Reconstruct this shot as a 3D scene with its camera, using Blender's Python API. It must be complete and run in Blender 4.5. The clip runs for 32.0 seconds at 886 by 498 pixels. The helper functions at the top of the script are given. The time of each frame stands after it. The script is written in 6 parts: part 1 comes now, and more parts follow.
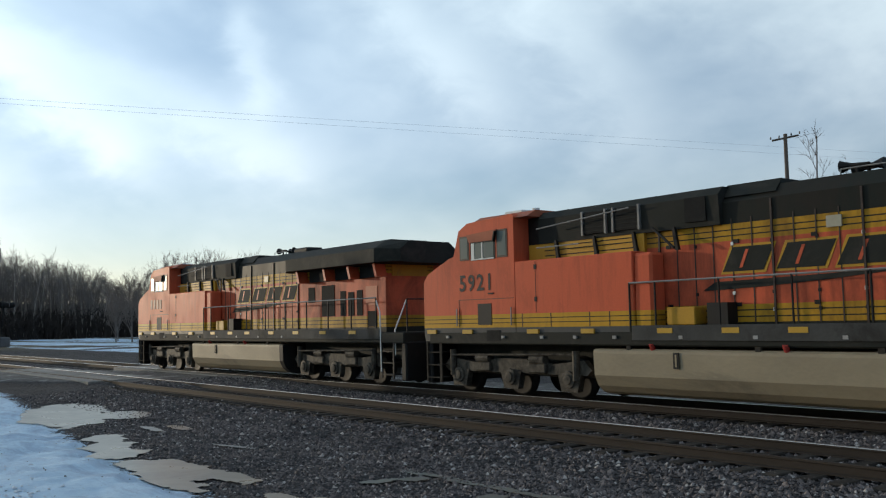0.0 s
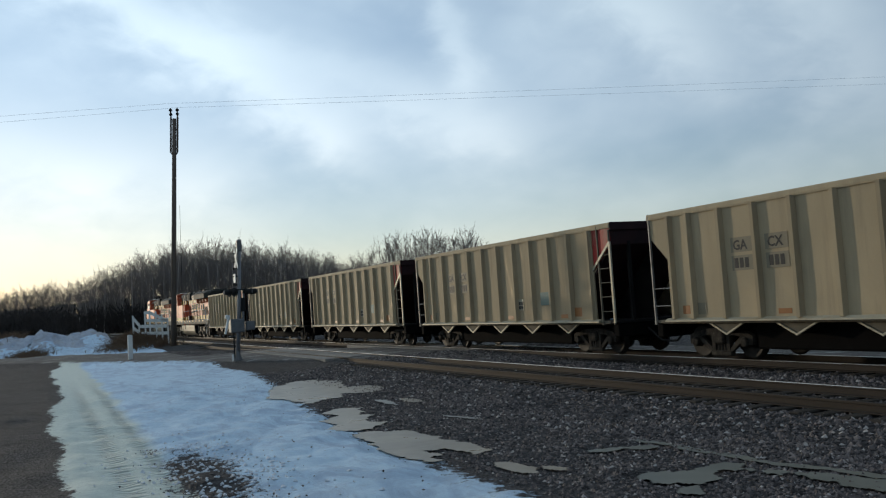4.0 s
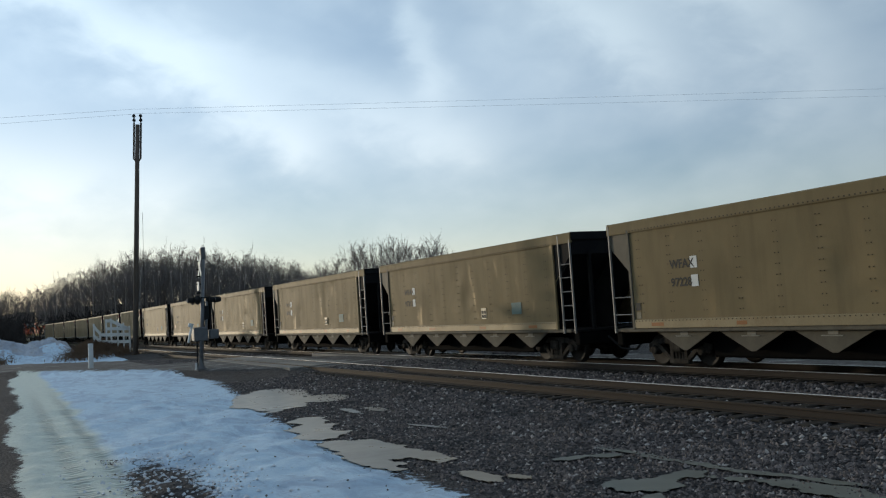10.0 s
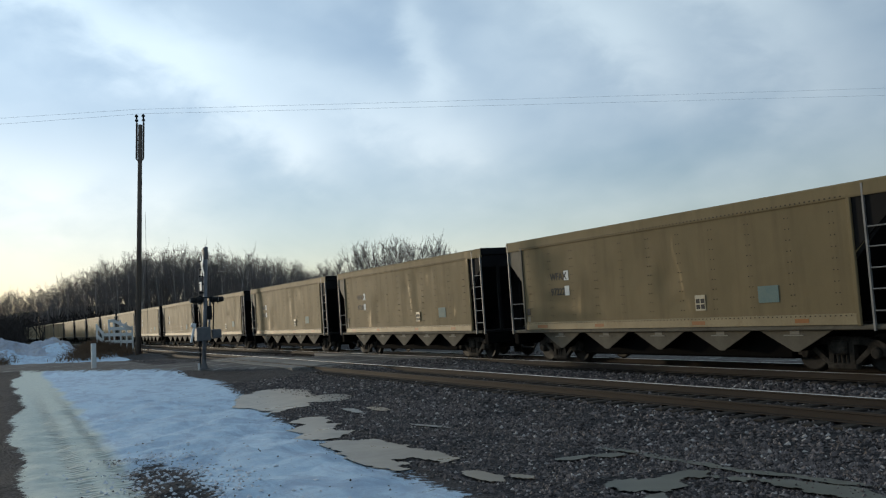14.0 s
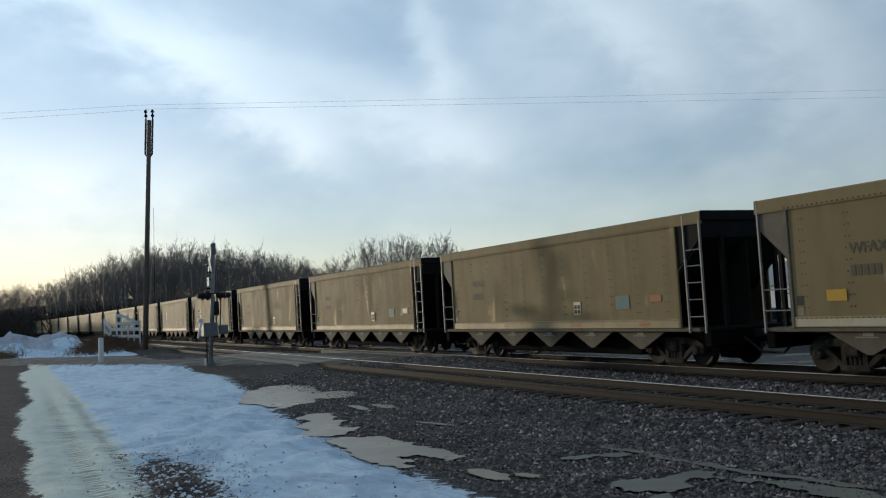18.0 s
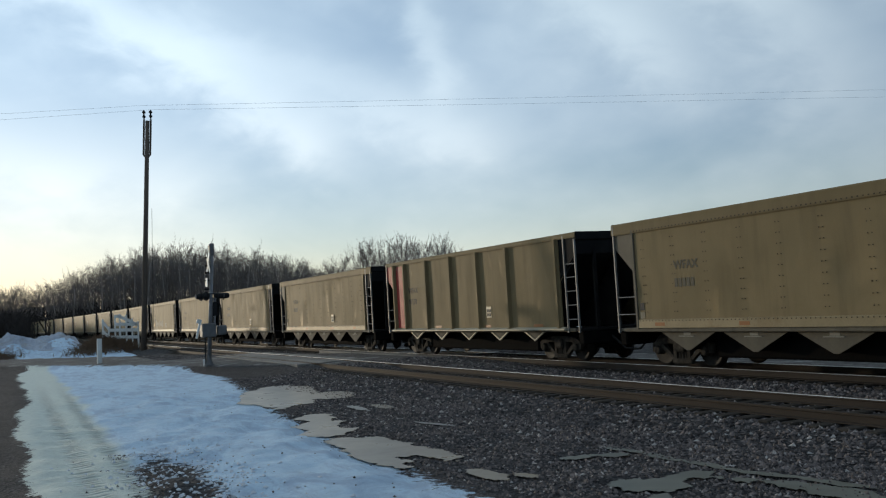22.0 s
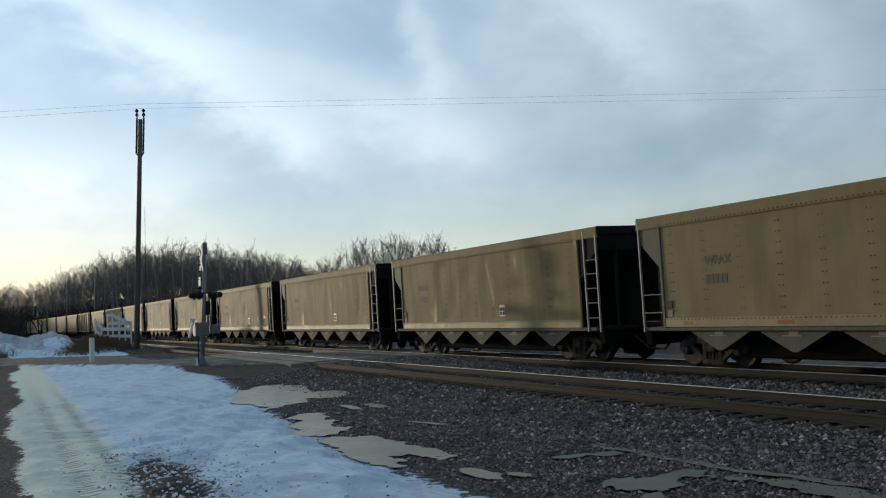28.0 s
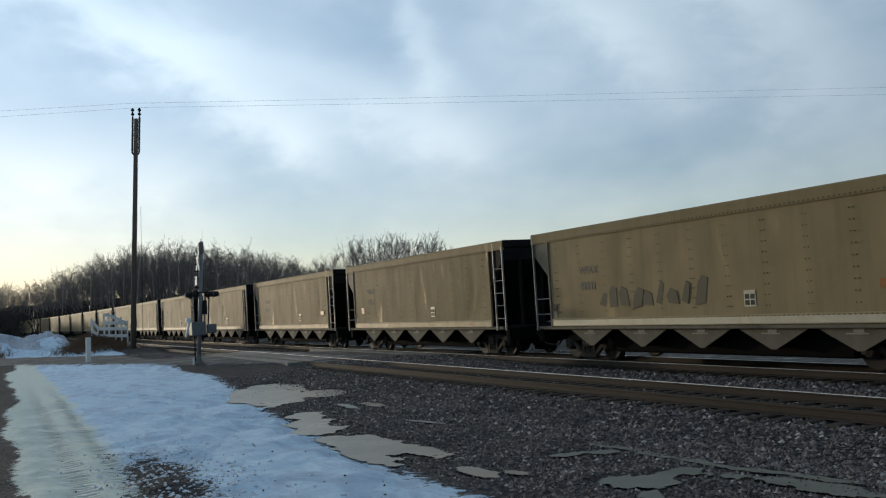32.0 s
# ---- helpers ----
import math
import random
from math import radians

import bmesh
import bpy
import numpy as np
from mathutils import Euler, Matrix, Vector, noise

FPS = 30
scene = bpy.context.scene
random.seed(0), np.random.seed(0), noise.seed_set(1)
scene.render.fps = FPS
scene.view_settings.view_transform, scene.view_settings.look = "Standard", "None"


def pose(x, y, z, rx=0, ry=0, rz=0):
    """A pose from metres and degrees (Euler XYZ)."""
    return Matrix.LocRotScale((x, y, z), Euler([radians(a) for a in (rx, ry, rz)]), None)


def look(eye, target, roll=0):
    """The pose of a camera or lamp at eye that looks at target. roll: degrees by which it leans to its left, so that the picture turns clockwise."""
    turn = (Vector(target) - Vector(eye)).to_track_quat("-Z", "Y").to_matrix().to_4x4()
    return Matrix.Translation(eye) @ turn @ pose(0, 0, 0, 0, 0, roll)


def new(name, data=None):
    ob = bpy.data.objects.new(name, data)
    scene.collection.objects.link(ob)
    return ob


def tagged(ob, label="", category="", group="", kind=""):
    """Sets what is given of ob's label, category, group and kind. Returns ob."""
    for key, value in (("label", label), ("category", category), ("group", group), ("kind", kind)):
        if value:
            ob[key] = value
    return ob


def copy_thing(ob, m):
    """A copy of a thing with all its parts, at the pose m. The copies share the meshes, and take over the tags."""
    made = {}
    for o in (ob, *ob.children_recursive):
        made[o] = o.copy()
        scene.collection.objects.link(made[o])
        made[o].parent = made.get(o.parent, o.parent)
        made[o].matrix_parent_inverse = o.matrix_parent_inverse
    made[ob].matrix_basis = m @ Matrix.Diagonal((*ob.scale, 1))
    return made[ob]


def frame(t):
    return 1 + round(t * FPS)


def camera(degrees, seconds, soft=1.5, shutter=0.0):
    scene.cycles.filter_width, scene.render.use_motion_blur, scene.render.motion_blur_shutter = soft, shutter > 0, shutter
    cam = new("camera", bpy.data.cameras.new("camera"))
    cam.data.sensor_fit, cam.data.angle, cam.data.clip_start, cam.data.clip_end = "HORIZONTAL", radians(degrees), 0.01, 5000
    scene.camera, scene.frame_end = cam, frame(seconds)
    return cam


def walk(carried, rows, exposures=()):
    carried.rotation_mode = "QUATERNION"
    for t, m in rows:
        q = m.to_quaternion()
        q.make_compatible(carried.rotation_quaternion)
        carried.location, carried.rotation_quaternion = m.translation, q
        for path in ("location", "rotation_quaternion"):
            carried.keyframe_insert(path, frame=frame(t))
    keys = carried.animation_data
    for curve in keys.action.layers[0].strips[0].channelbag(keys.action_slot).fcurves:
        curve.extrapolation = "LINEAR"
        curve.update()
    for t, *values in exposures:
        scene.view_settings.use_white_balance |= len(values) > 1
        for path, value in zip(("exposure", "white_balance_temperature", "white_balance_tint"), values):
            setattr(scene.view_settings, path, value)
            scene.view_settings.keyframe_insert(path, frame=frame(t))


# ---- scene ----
# The camera stands beside the line at the origin; y runs along the tracks, x across them.
cam = camera(52.2, 32.0, soft=1.2, shutter=0.0)
# seconds, yaw, pitch, roll
PATH = [
    (0, -38.70, 4.52, 1.22),
    (0.3, -35.45, 4.47, 1.65),
    (0.5, -33.95, 4.28, 1.80),
    (0.6, -33.38, 4.20, 1.89),
    (0.9, -32.10, 3.95, 2.16),
    (1, -31.77, 3.87, 2.25),
    (1.2, -30.80, 4.04, 2.64),
    (1.35, -29.10, 4.17, 2.94),
    (1.5, -28.22, 4.30, 3.23),
    (1.7, -28.00, 4.82, 3.39),
    (2, -27.77, 5.61, 3.62),
    (2.2, -27.25, 5.96, 3.72),
    (2.5, -26.38, 6.47, 3.87),
    (4.5, -24.93, 2.70, 3.86),
    (5, -25.91, 3.26, 3.95),
    (5.5, -26.59, 3.52, 3.84),
    (6, -27.20, 3.56, 3.85),
    (6.5, -27.45, 3.64, 3.87),
    (7.5, -27.50, 3.64, 3.87),
    (8.5, -27.40, 3.65, 3.87),
    (9, -27.30, 3.65, 3.87),
    (10, -27.16, 3.66, 3.86),
    (11, -27.10, 3.68, 3.82),
    (12, -27.02, 3.66, 3.85),
    (13, -27.00, 3.66, 3.88),
    (14, -27.00, 3.66, 3.88),
    (14.5, -27.02, 3.66, 3.85),
    (16.5, -26.58, 3.56, 3.21),
    (17, -26.57, 3.56, 3.22),
    (18, -26.58, 3.56, 3.31),
    (19, -26.58, 3.57, 3.32),
    (20, -26.60, 3.64, 3.41),
    (21, -26.62, 3.54, 3.23),
    (22, -26.67, 3.57, 3.40),
    (22.5, -26.87, 3.48, 3.31),
    (23, -26.98, 3.44, 3.35),
    (24, -27.08, 3.47, 3.39),
    (25, -27.08, 3.52, 3.39),
    (26, -27.08, 3.48, 3.43),
    (26.5, -27.08, 3.50, 3.42),
    (28.5, -27.08, 3.49, 3.37),
    (29, -27.08, 3.49, 3.40),
    (30, -27.08, 3.50, 3.41),
    (31, -27.08, 3.51, 3.41),
    (31.5, -27.08, 3.52, 3.41),
    (32, -27.29, 3.40, 3.53),
]
EYE_Z = 2.0
walk(cam, [(t, pose(0, 0, EYE_Z, 90 + p, r, y)) for t, y, p, r in PATH],
     exposures=[(0.0, 0.43), (1.0, 0.40), (2.0, 0.18), (2.5, 0.15), (4.5, 0.16), (32.0, 0.16)])

# ---- light ----
SUN_AZ = -19.6      # degrees from +y towards +x
SUN_EL = 4.5
world = bpy.data.worlds.new("world")
scene.world = world
world.use_nodes = True
wn, wl = world.node_tree.nodes, world.node_tree.links
wn.clear()
w_out = wn.new("ShaderNodeOutputWorld")
w_bg = wn.new("ShaderNodeBackground")
w_sky = wn.new("ShaderNodeTexSky")
w_sky.sky_type = "NISHITA"
w_sky.sun_disc = False
w_sky.sun_elevation = radians(SUN_EL)
w_sky.sun_rotation = radians(SUN_AZ)
w_sky.altitude = 200
w_sky.air_density, w_sky.dust_density, w_sky.ozone_density = 1.0, 0.35, 4.0
w_bg.inputs["Strength"].default_value = 0.13
w_tc = wn.new("ShaderNodeTexCoord")
w_sep = wn.new("ShaderNodeSeparateXYZ")
wl.new(w_tc.outputs["Generated"], w_sep.inputs[0])


def w_math(op, a, b=0.0, clamp=False):
    n = wn.new("ShaderNodeMath")
    n.operation, n.use_clamp = op, clamp
    for i, v in enumerate((a, b)):
        if isinstance(v, (int, float)):
            n.inputs[i].default_value = v
        else:
            wl.new(v, n.inputs[i])
    return n.outputs[0]


def w_noise(vec, scale, detail, rough, turn, stretch, shift, twist=0.5):
    mp = wn.new("ShaderNodeMapping")
    mp.inputs["Rotation"].default_value = (0, 0, radians(turn))
    mp.inputs["Scale"].default_value = stretch
    mp.inputs["Location"].default_value = shift
    wl.new(vec, mp.inputs["Vector"])
    n = wn.new("ShaderNodeTexNoise")
    n.inputs["Scale"].default_value = scale
    n.inputs["Detail"].default_value = detail
    n.inputs["Roughness"].default_value = rough
    n.inputs["Distortion"].default_value = twist
    wl.new(mp.outputs[0], n.inputs["Vector"])
    return n.outputs["Fac"]


# bearing and height of a point of the sky, in degrees
w_az = w_math("MULTIPLY", w_math("ARCTAN2", w_sep.outputs["X"], w_sep.outputs["Y"]), 57.3)
w_el = w_math("MULTIPLY", w_math("ARCSINE", w_sep.outputs["Z"]), 57.3)
w_comb = wn.new("ShaderNodeCombineXYZ")
wl.new(w_az, w_comb.inputs[0])
wl.new(w_el, w_comb.inputs[1])
w_flat = w_comb.outputs[0]
n_big = w_noise(w_flat, 0.060, 3.0, 0.5, 25, (1.0, 1.5, 1.0), (3.1, 9.7, 0))
n_streak = w_noise(w_flat, 0.10, 5.0, 0.5, 30, (0.7, 1.3, 1.0), (4.4, 2.2, 0), 0.3)
n_fine = w_noise(w_flat, 0.42, 5.0, 0.55, 35, (0.7, 1.2, 1.0), (1.4, 2.2, 0), 0.3)


def w_band(az0, el0, az1, el1, width, gain, fade=3.0):
    """A soft cloud bank between two points of the sky, frayed by the noise."""
    dx, dy = az1 - az0, el1 - el0
    ln = math.hypot(dx, dy)
    u = w_math("ADD", w_math("MULTIPLY", w_math("SUBTRACT", w_az, az0), dx / ln), w_math("MULTIPLY", w_math("SUBTRACT", w_el, el0), dy / ln))
    v = w_math("ADD", w_math("MULTIPLY", w_math("SUBTRACT", w_az, az0), -dy / ln), w_math("MULTIPLY", w_math("SUBTRACT", w_el, el0), dx / ln))
    v = w_math("ADD", v, w_math("MULTIPLY", w_math("SUBTRACT", n_streak, 0.5), width * 2.2))
    v = w_math("ADD", v, w_math("MULTIPLY", w_math("SUBTRACT", n_fine, 0.5), 3.2))
    across = w_math("DIVIDE", v, width)
    fall = w_math("EXPONENT", w_math("MULTIPLY", w_math("MULTIPLY", across, across), -1.0))
    past = w_math("DIVIDE", w_math("SUBTRACT", w_math("ABSOLUTE", w_math("SUBTRACT", u, ln / 2)), ln / 2), fade)
    past = w_math("MAXIMUM", past, 0.0)
    ends = w_math("EXPONENT", w_math("MULTIPLY", w_math("MULTIPLY", past, past), -1.0))
    return w_math("MULTIPLY", w_math("MULTIPLY", fall, ends), gain)


veil = w_math("ADD", w_math("MULTIPLY", n_big, 0.55), w_math("MULTIPLY", n_streak, 0.40))
veil = w_math("ADD", w_math("MULTIPLY", w_math("SUBTRACT", veil, 0.30), 1.0, True), 0.36)
w_low = w_math("EXPONENT", w_math("MULTIPLY", w_math("MULTIPLY", w_el, w_el), -1.0 / 80.0))
w_left = w_math("MULTIPLY", w_math("SUBTRACT", w_az, 8.0), 1.0 / 26.0)
w_left = w_math("EXPONENT", w_math("MULTIPLY", w_math("MULTIPLY", w_left, w_left), -1.0))
veil = w_math("ADD", veil, w_math("MULTIPLY", w_low, w_math("SUBTRACT", w_math("MULTIPLY", w_left, 0.42), 0.20)))
for band in ((2, 21.5, 18, 11, 2.2, 0.40), (13, 17, 28.5, 10.5, 1.9, 0.24), (26.2, 18.0, 27.6, 14.4, 1.4, 0.26, 1.6), (36.5, 19, 41, 14.5, 1.7, 0.20), (44, 19, 49.5, 12, 3.2, 0.24), (48, 24, 72, 19, 7.0, 0.45), (34, 27, 52, 24, 4, 0.25), (-8, 11, 10, 8, 2.4, 0.18)):
    veil = w_math("ADD", veil, w_band(*band))
veil = w_math("MULTIPLY", veil, w_math("ADD", w_math("MULTIPLY", n_fine, 0.26), 0.87), True)
w_cloud = wn.new("ShaderNodeMixRGB")
w_cloud.blend_type = "ADD"
w_cloud.inputs["Fac"].default_value = 1.0
w_tone = wn.new("ShaderNodeMixRGB")
w_tone.blend_type = "MULTIPLY"
w_tone.inputs["Fac"].default_value = 1.0
wl.new(w_sky.outputs[0], w_tone.inputs["Color1"])
w_tone.inputs["Color2"].default_value = (0.75, 0.75, 0.78, 1)
wl.new(w_tone.outputs[0], w_cloud.inputs["Color1"])
w_from = w_math("ABSOLUTE", w_math("SUBTRACT", w_az, SUN_AZ))
w_glow = w_math("ADD", w_math("MULTIPLY", w_math("EXPONENT", w_math("MULTIPLY", w_math("MULTIPLY", w_from, w_from), -1.0 / 9000.0)), 1.9), 1.3)
w_lit = wn.new("ShaderNodeMixRGB")
w_lit.blend_type = "MULTIPLY"
w_lit.inputs["Fac"].default_value = 1.0
w_side = w_math("MULTIPLY", w_math("ADD", w_az, 8.0), 1.0 / 24.0)
w_warm = w_math("MULTIPLY", w_low, w_math("EXPONENT", w_math("MULTIPLY", w_math("MULTIPLY", w_side, w_side), -1.0)))
w_hue = wn.new("ShaderNodeMixRGB")
w_hue.inputs["Color1"].default_value = (1.58, 1.57, 1.44, 1)
w_hue.inputs["Color2"].default_value = (1.86, 1.60, 1.18, 1)
wl.new(w_warm, w_hue.inputs["Fac"])
wl.new(w_hue.outputs[0], w_lit.inputs["Color1"])
wl.new(w_glow, w_lit.inputs["Color2"])
wl.new(w_lit.outputs[0], w_cloud.inputs["Color2"])
w_mix = wn.new("ShaderNodeMixRGB")
wl.new(veil, w_mix.inputs["Fac"])
wl.new(w_sky.outputs[0], w_mix.inputs["Color1"])
wl.new(w_cloud.outputs[0], w_mix.inputs["Color2"])
w_cast = wn.new("ShaderNodeMixRGB")
w_cast.blend_type = "MULTIPLY"
w_cast.inputs["Fac"].default_value = 1.0
w_haze = wn.new("ShaderNodeMixRGB")
w_haze.inputs["Color1"].default_value = (1.02, 1.16, 1.19, 1)
w_haze.inputs["Color2"].default_value = (1.15, 1.07, 1.05, 1)
wl.new(w_math("EXPONENT", w_math("MULTIPLY", w_math("MULTIPLY", w_el, w_el), -1.0 / 170.0)), w_haze.inputs["Fac"])
wl.new(w_haze.outputs[0], w_cast.inputs["Color2"])
wl.new(w_mix.outputs[0], w_cast.inputs["Color1"])
wl.new(w_cast.outputs[0], w_bg.inputs["Color"])
wl.new(w_bg.outputs[0], w_out.inputs["Surface"])

sun_data = bpy.data.lights.new("sun", "SUN")
sun_data.energy = 1.2
sun_data.angle = radians(1.2)
sun_data.color = (1.0, 0.85, 0.63)
sun = new("sun", sun_data)
_sd = Vector((math.sin(radians(SUN_AZ)) * math.cos(radians(SUN_EL)), math.cos(radians(SUN_AZ)) * math.cos(radians(SUN_EL)), math.sin(radians(SUN_EL))))
sun.matrix_world = look(tuple(_sd * 200), (0, 0, 0))

# ---- materials ----
def mat_base(name, rough=0.6, metal=0.0, spec=0.5):
    m = bpy.data.materials.new(name)
    m.use_nodes = True
    nt = m.node_tree
    b = nt.nodes["Principled BSDF"]
    b.inputs["Roughness"].default_value = rough
    b.inputs["Metallic"].default_value = metal
    b.inputs["Specular IOR Level"].default_value = spec
    return m, nt, b


def rgba(c):
    return (c[0], c[1], c[2], 1.0)


def tex(nt, scale, detail=4.0, rough=0.6, stretch=(1, 1, 1), distort=0.0):
    tc = nt.nodes.new("ShaderNodeTexCoord")
    mp = nt.nodes.new("ShaderNodeMapping")
    mp.inputs["Scale"].default_value = stretch
    nt.links.new(tc.outputs["Object"], mp.inputs["Vector"])
    n = nt.nodes.new("ShaderNodeTexNoise")
    n.inputs["Scale"].default_value = scale
    n.inputs["Detail"].default_value = detail
    n.inputs["Roughness"].default_value = rough
    n.inputs["Distortion"].default_value = distort
    nt.links.new(mp.outputs[0], n.inputs["Vector"])
    return n.outputs["Fac"]


def ramp(nt, fac, lo, hi, smooth=False):
    r = nt.nodes.new("ShaderNodeMapRange")
    r.inputs["From Min"].default_value, r.inputs["From Max"].default_value = lo, hi
    if smooth:
        r.interpolation_type = "SMOOTHSTEP"
    nt.links.new(fac, r.inputs["Value"])
    return r.outputs["Result"]


def mixc(nt, fac, a, b, mode="MIX"):
    n = nt.nodes.new("ShaderNodeMixRGB")
    n.blend_type = mode
    for s, v in (("Fac", fac), ("Color1", a), ("Color2", b)):
        if isinstance(v, (int, float)):
            n.inputs[s].default_value = v
        elif isinstance(v, tuple):
            n.inputs[s].default_value = rgba(v)
        else:
            nt.links.new(v, n.inputs[s])
    return n.outputs[0]


def calc(nt, op, a, b=0.0, clamp=False):
    n = nt.nodes.new("ShaderNodeMath")
    n.operation, n.use_clamp = op, clamp
    for i, v in enumerate((a, b)):
        if isinstance(v, (int, float)):
            n.inputs[i].default_value = v
        else:
            nt.links.new(v, n.inputs[i])
    return n.outputs[0]


def bump(nt, b, height, strength, dist):
    n = nt.nodes.new("ShaderNodeBump")
    n.inputs["Strength"].default_value, n.inputs["Distance"].default_value = strength, dist
    nt.links.new(height, n.inputs["Height"])
    nt.links.new(n.outputs[0], b.inputs["Normal"])


def surf(name, c1, c2, scale=2.0, fine=30.0, rough=0.6, metal=0.0, relief=0.3, dist=0.01, spread=0.15, stretch=(1, 1, 1), dirt=None, spec=0.14, vary=0.0):
    """A surface with colour and gloss that vary at two scales, and fine relief."""
    m, nt, b = mat_base(name, rough, metal, spec)
    big, small = tex(nt, scale, 4, 0.6, stretch, 0.4), tex(nt, fine, 5, 0.65, stretch)
    col = mixc(nt, ramp(nt, big, 0.3, 0.7), c1, c2)
    if dirt:
        col = mixc(nt, ramp(nt, tex(nt, scale * 0.6, 6, 0.7, stretch, 0.8), 0.52, 0.72), col, dirt)
    col = mixc(nt, 0.35, col, mixc(nt, small, (0.45, 0.45, 0.45), (1.3, 1.3, 1.3)), "MULTIPLY")
    if vary:
        oi = nt.nodes.new("ShaderNodeObjectInfo")
        v = calc(nt, "ADD", calc(nt, "MULTIPLY", oi.outputs["Random"], vary), 1 - vary / 2)
        hv = nt.nodes.new("ShaderNodeHueSaturation")
        nt.links.new(v, hv.inputs["Value"])
        nt.links.new(col, hv.inputs["Color"])
        col = hv.outputs[0]
    nt.links.new(col, b.inputs["Base Color"])
    r = calc(nt, "ADD", calc(nt, "MULTIPLY", big, spread), rough - spread / 2, True)
    nt.links.new(r, b.inputs["Roughness"])
    if relief:
        bump(nt, b, small, relief, dist)
    return m


def paint_bands(name, bands, rough=0.45, wear=(0.055, 0.040, 0.032), lines=(), soil=(0.42, 0.9)):
    """Enamel in level bands (top height, colour), from the lowest up; lines: thin dark pinstripes (low, high)."""
    m, nt, b = mat_base(name, rough + 0.12, 0.0, 0.06)
    tc = nt.nodes.new("ShaderNodeTexCoord")
    sep = nt.nodes.new("ShaderNodeSeparateXYZ")
    nt.links.new(tc.outputs["Object"], sep.inputs[0])
    z = sep.outputs["Z"]
    col = bands[0][1]
    for (top, _), (_, c) in zip(bands[:-1], bands[1:]):
        col = mixc(nt, calc(nt, "GREATER_THAN", z, top), col, c)
    for lo, hi in lines:
        inside = calc(nt, "MULTIPLY", calc(nt, "GREATER_THAN", z, lo), calc(nt, "LESS_THAN", z, hi))
        col = mixc(nt, inside, col, (0.03, 0.03, 0.028))
    grime, fine = tex(nt, 0.9, 6, 0.7, (1, 1, 0.5), 0.5), tex(nt, 22, 4, 0.6)
    col = mixc(nt, ramp(nt, grime, *soil), col, wear)
    col = mixc(nt, calc(nt, "MULTIPLY", ramp(nt, tex(nt, 4.0, 5, 0.7, (1, 1, 0.12)), 0.5, 0.75), 0.26), col, wear)
    col = mixc(nt, 0.3, col, mixc(nt, fine, (0.6, 0.58, 0.56), (1.2, 1.2, 1.2)), "MULTIPLY")
    nt.links.new(col, b.inputs["Base Color"])
    nt.links.new(calc(nt, "ADD", calc(nt, "MULTIPLY", grime, 0.3), rough - 0.12, True), b.inputs["Roughness"])
    bump(nt, b, fine, 0.08, 0.01)
    return m


ORANGE, YELLOW, GREEN = (0.62, 0.125, 0.060), (0.54, 0.29, 0.030), (0.022, 0.025, 0.021)
M_HOOD = paint_bands("hood_enamel", [(1.84, GREEN), (2.20, YELLOW), (3.52, ORANGE), (3.87, YELLOW), (9, GREEN)], lines=((1.94, 1.965), (2.07, 2.095), (3.61, 3.635), (3.73, 3.755)), soil=(0.40, 0.80), wear=(0.034, 0.027, 0.022))
M_CAB = paint_bands("cab_enamel", [(1.79, (0.085, 0.084, 0.080)), (2.13, YELLOW), (9, ORANGE)], lines=((1.90, 1.92), (2.01, 2.03)), soil=(0.52, 1.2))
M_GREEN = surf("dark_green_enamel", (0.017, 0.019, 0.016), (0.028, 0.029, 0.025), 1.2, 24, 0.7, 0, 0.1, dirt=(0.048, 0.043, 0.036), spec=0.12)
M_BLACK = surf("black_steel", (0.006, 0.006, 0.006), (0.016, 0.015, 0.014), 2.0, 30, 0.65, 0, 0.2, spec=0.25)
M_TRUCKS = surf("oily_dusty_truck", (0.020, 0.018, 0.015), (0.125, 0.108, 0.085), 3.4, 18, 0.65, 0.1, 0.4, dirt=(0.008, 0.007, 0.007))
M_UNDER = surf("dusty_undercarriage", (0.010, 0.009, 0.008), (0.070, 0.060, 0.048), 3.5, 18, 0.85, 0, 0.4, dirt=(0.009, 0.008, 0.008))
M_TANK = surf("dusty_tank_steel", (0.33, 0.268, 0.175), (0.245, 0.20, 0.132), 0.9, 20, 0.6, 0.05, 0.1, dirt=(0.15, 0.125, 0.09), stretch=(1, 0.4, 1), spec=0.3)
# Shade beneath the cars is put into this near-black colour.
M_PIT = surf("shade_black_underside", (0.004, 0.004, 0.004), (0.008, 0.0075, 0.007), 2, 20, 0.9, 0, 0.2, spec=0.04)
M_WHEEL = surf("worn_wheel_steel", (0.009, 0.008, 0.007), (0.022, 0.019, 0.016), 3, 26, 0.6, 0.1, 0.2)
M_RAILPIPE = surf("grey_handrail_steel", (0.30, 0.29, 0.27), (0.20, 0.19, 0.18), 3, 30, 0.5, 0.2, 0.1)
M_GLASS, _nt, _b = mat_base("dark_window_glass", 0.06, 0.0, 0.8)
_b.inputs["Base Color"].default_value = (0.015, 0.018, 0.02, 1)
M_WHITE = surf("white_paint", (0.80, 0.80, 0.77), (0.66, 0.65, 0.60), 1.5, 25, 0.6, 0, 0.15)
M_RED = surf("faded_red_paint", (0.42, 0.045, 0.035), (0.34, 0.06, 0.05), 1.5, 25, 0.55, 0, 0.1, dirt=(0.30, 0.16, 0.12))
M_DECAL_O = surf("orange_reflector", (0.33, 0.14, 0.05), (0.28, 0.125, 0.05), 4, 30, 0.4, 0, 0)
M_DECAL_Y = surf("yellow_reflector", (0.55, 0.33, 0.05), (0.48, 0.28, 0.05), 4, 30, 0.4, 0, 0)
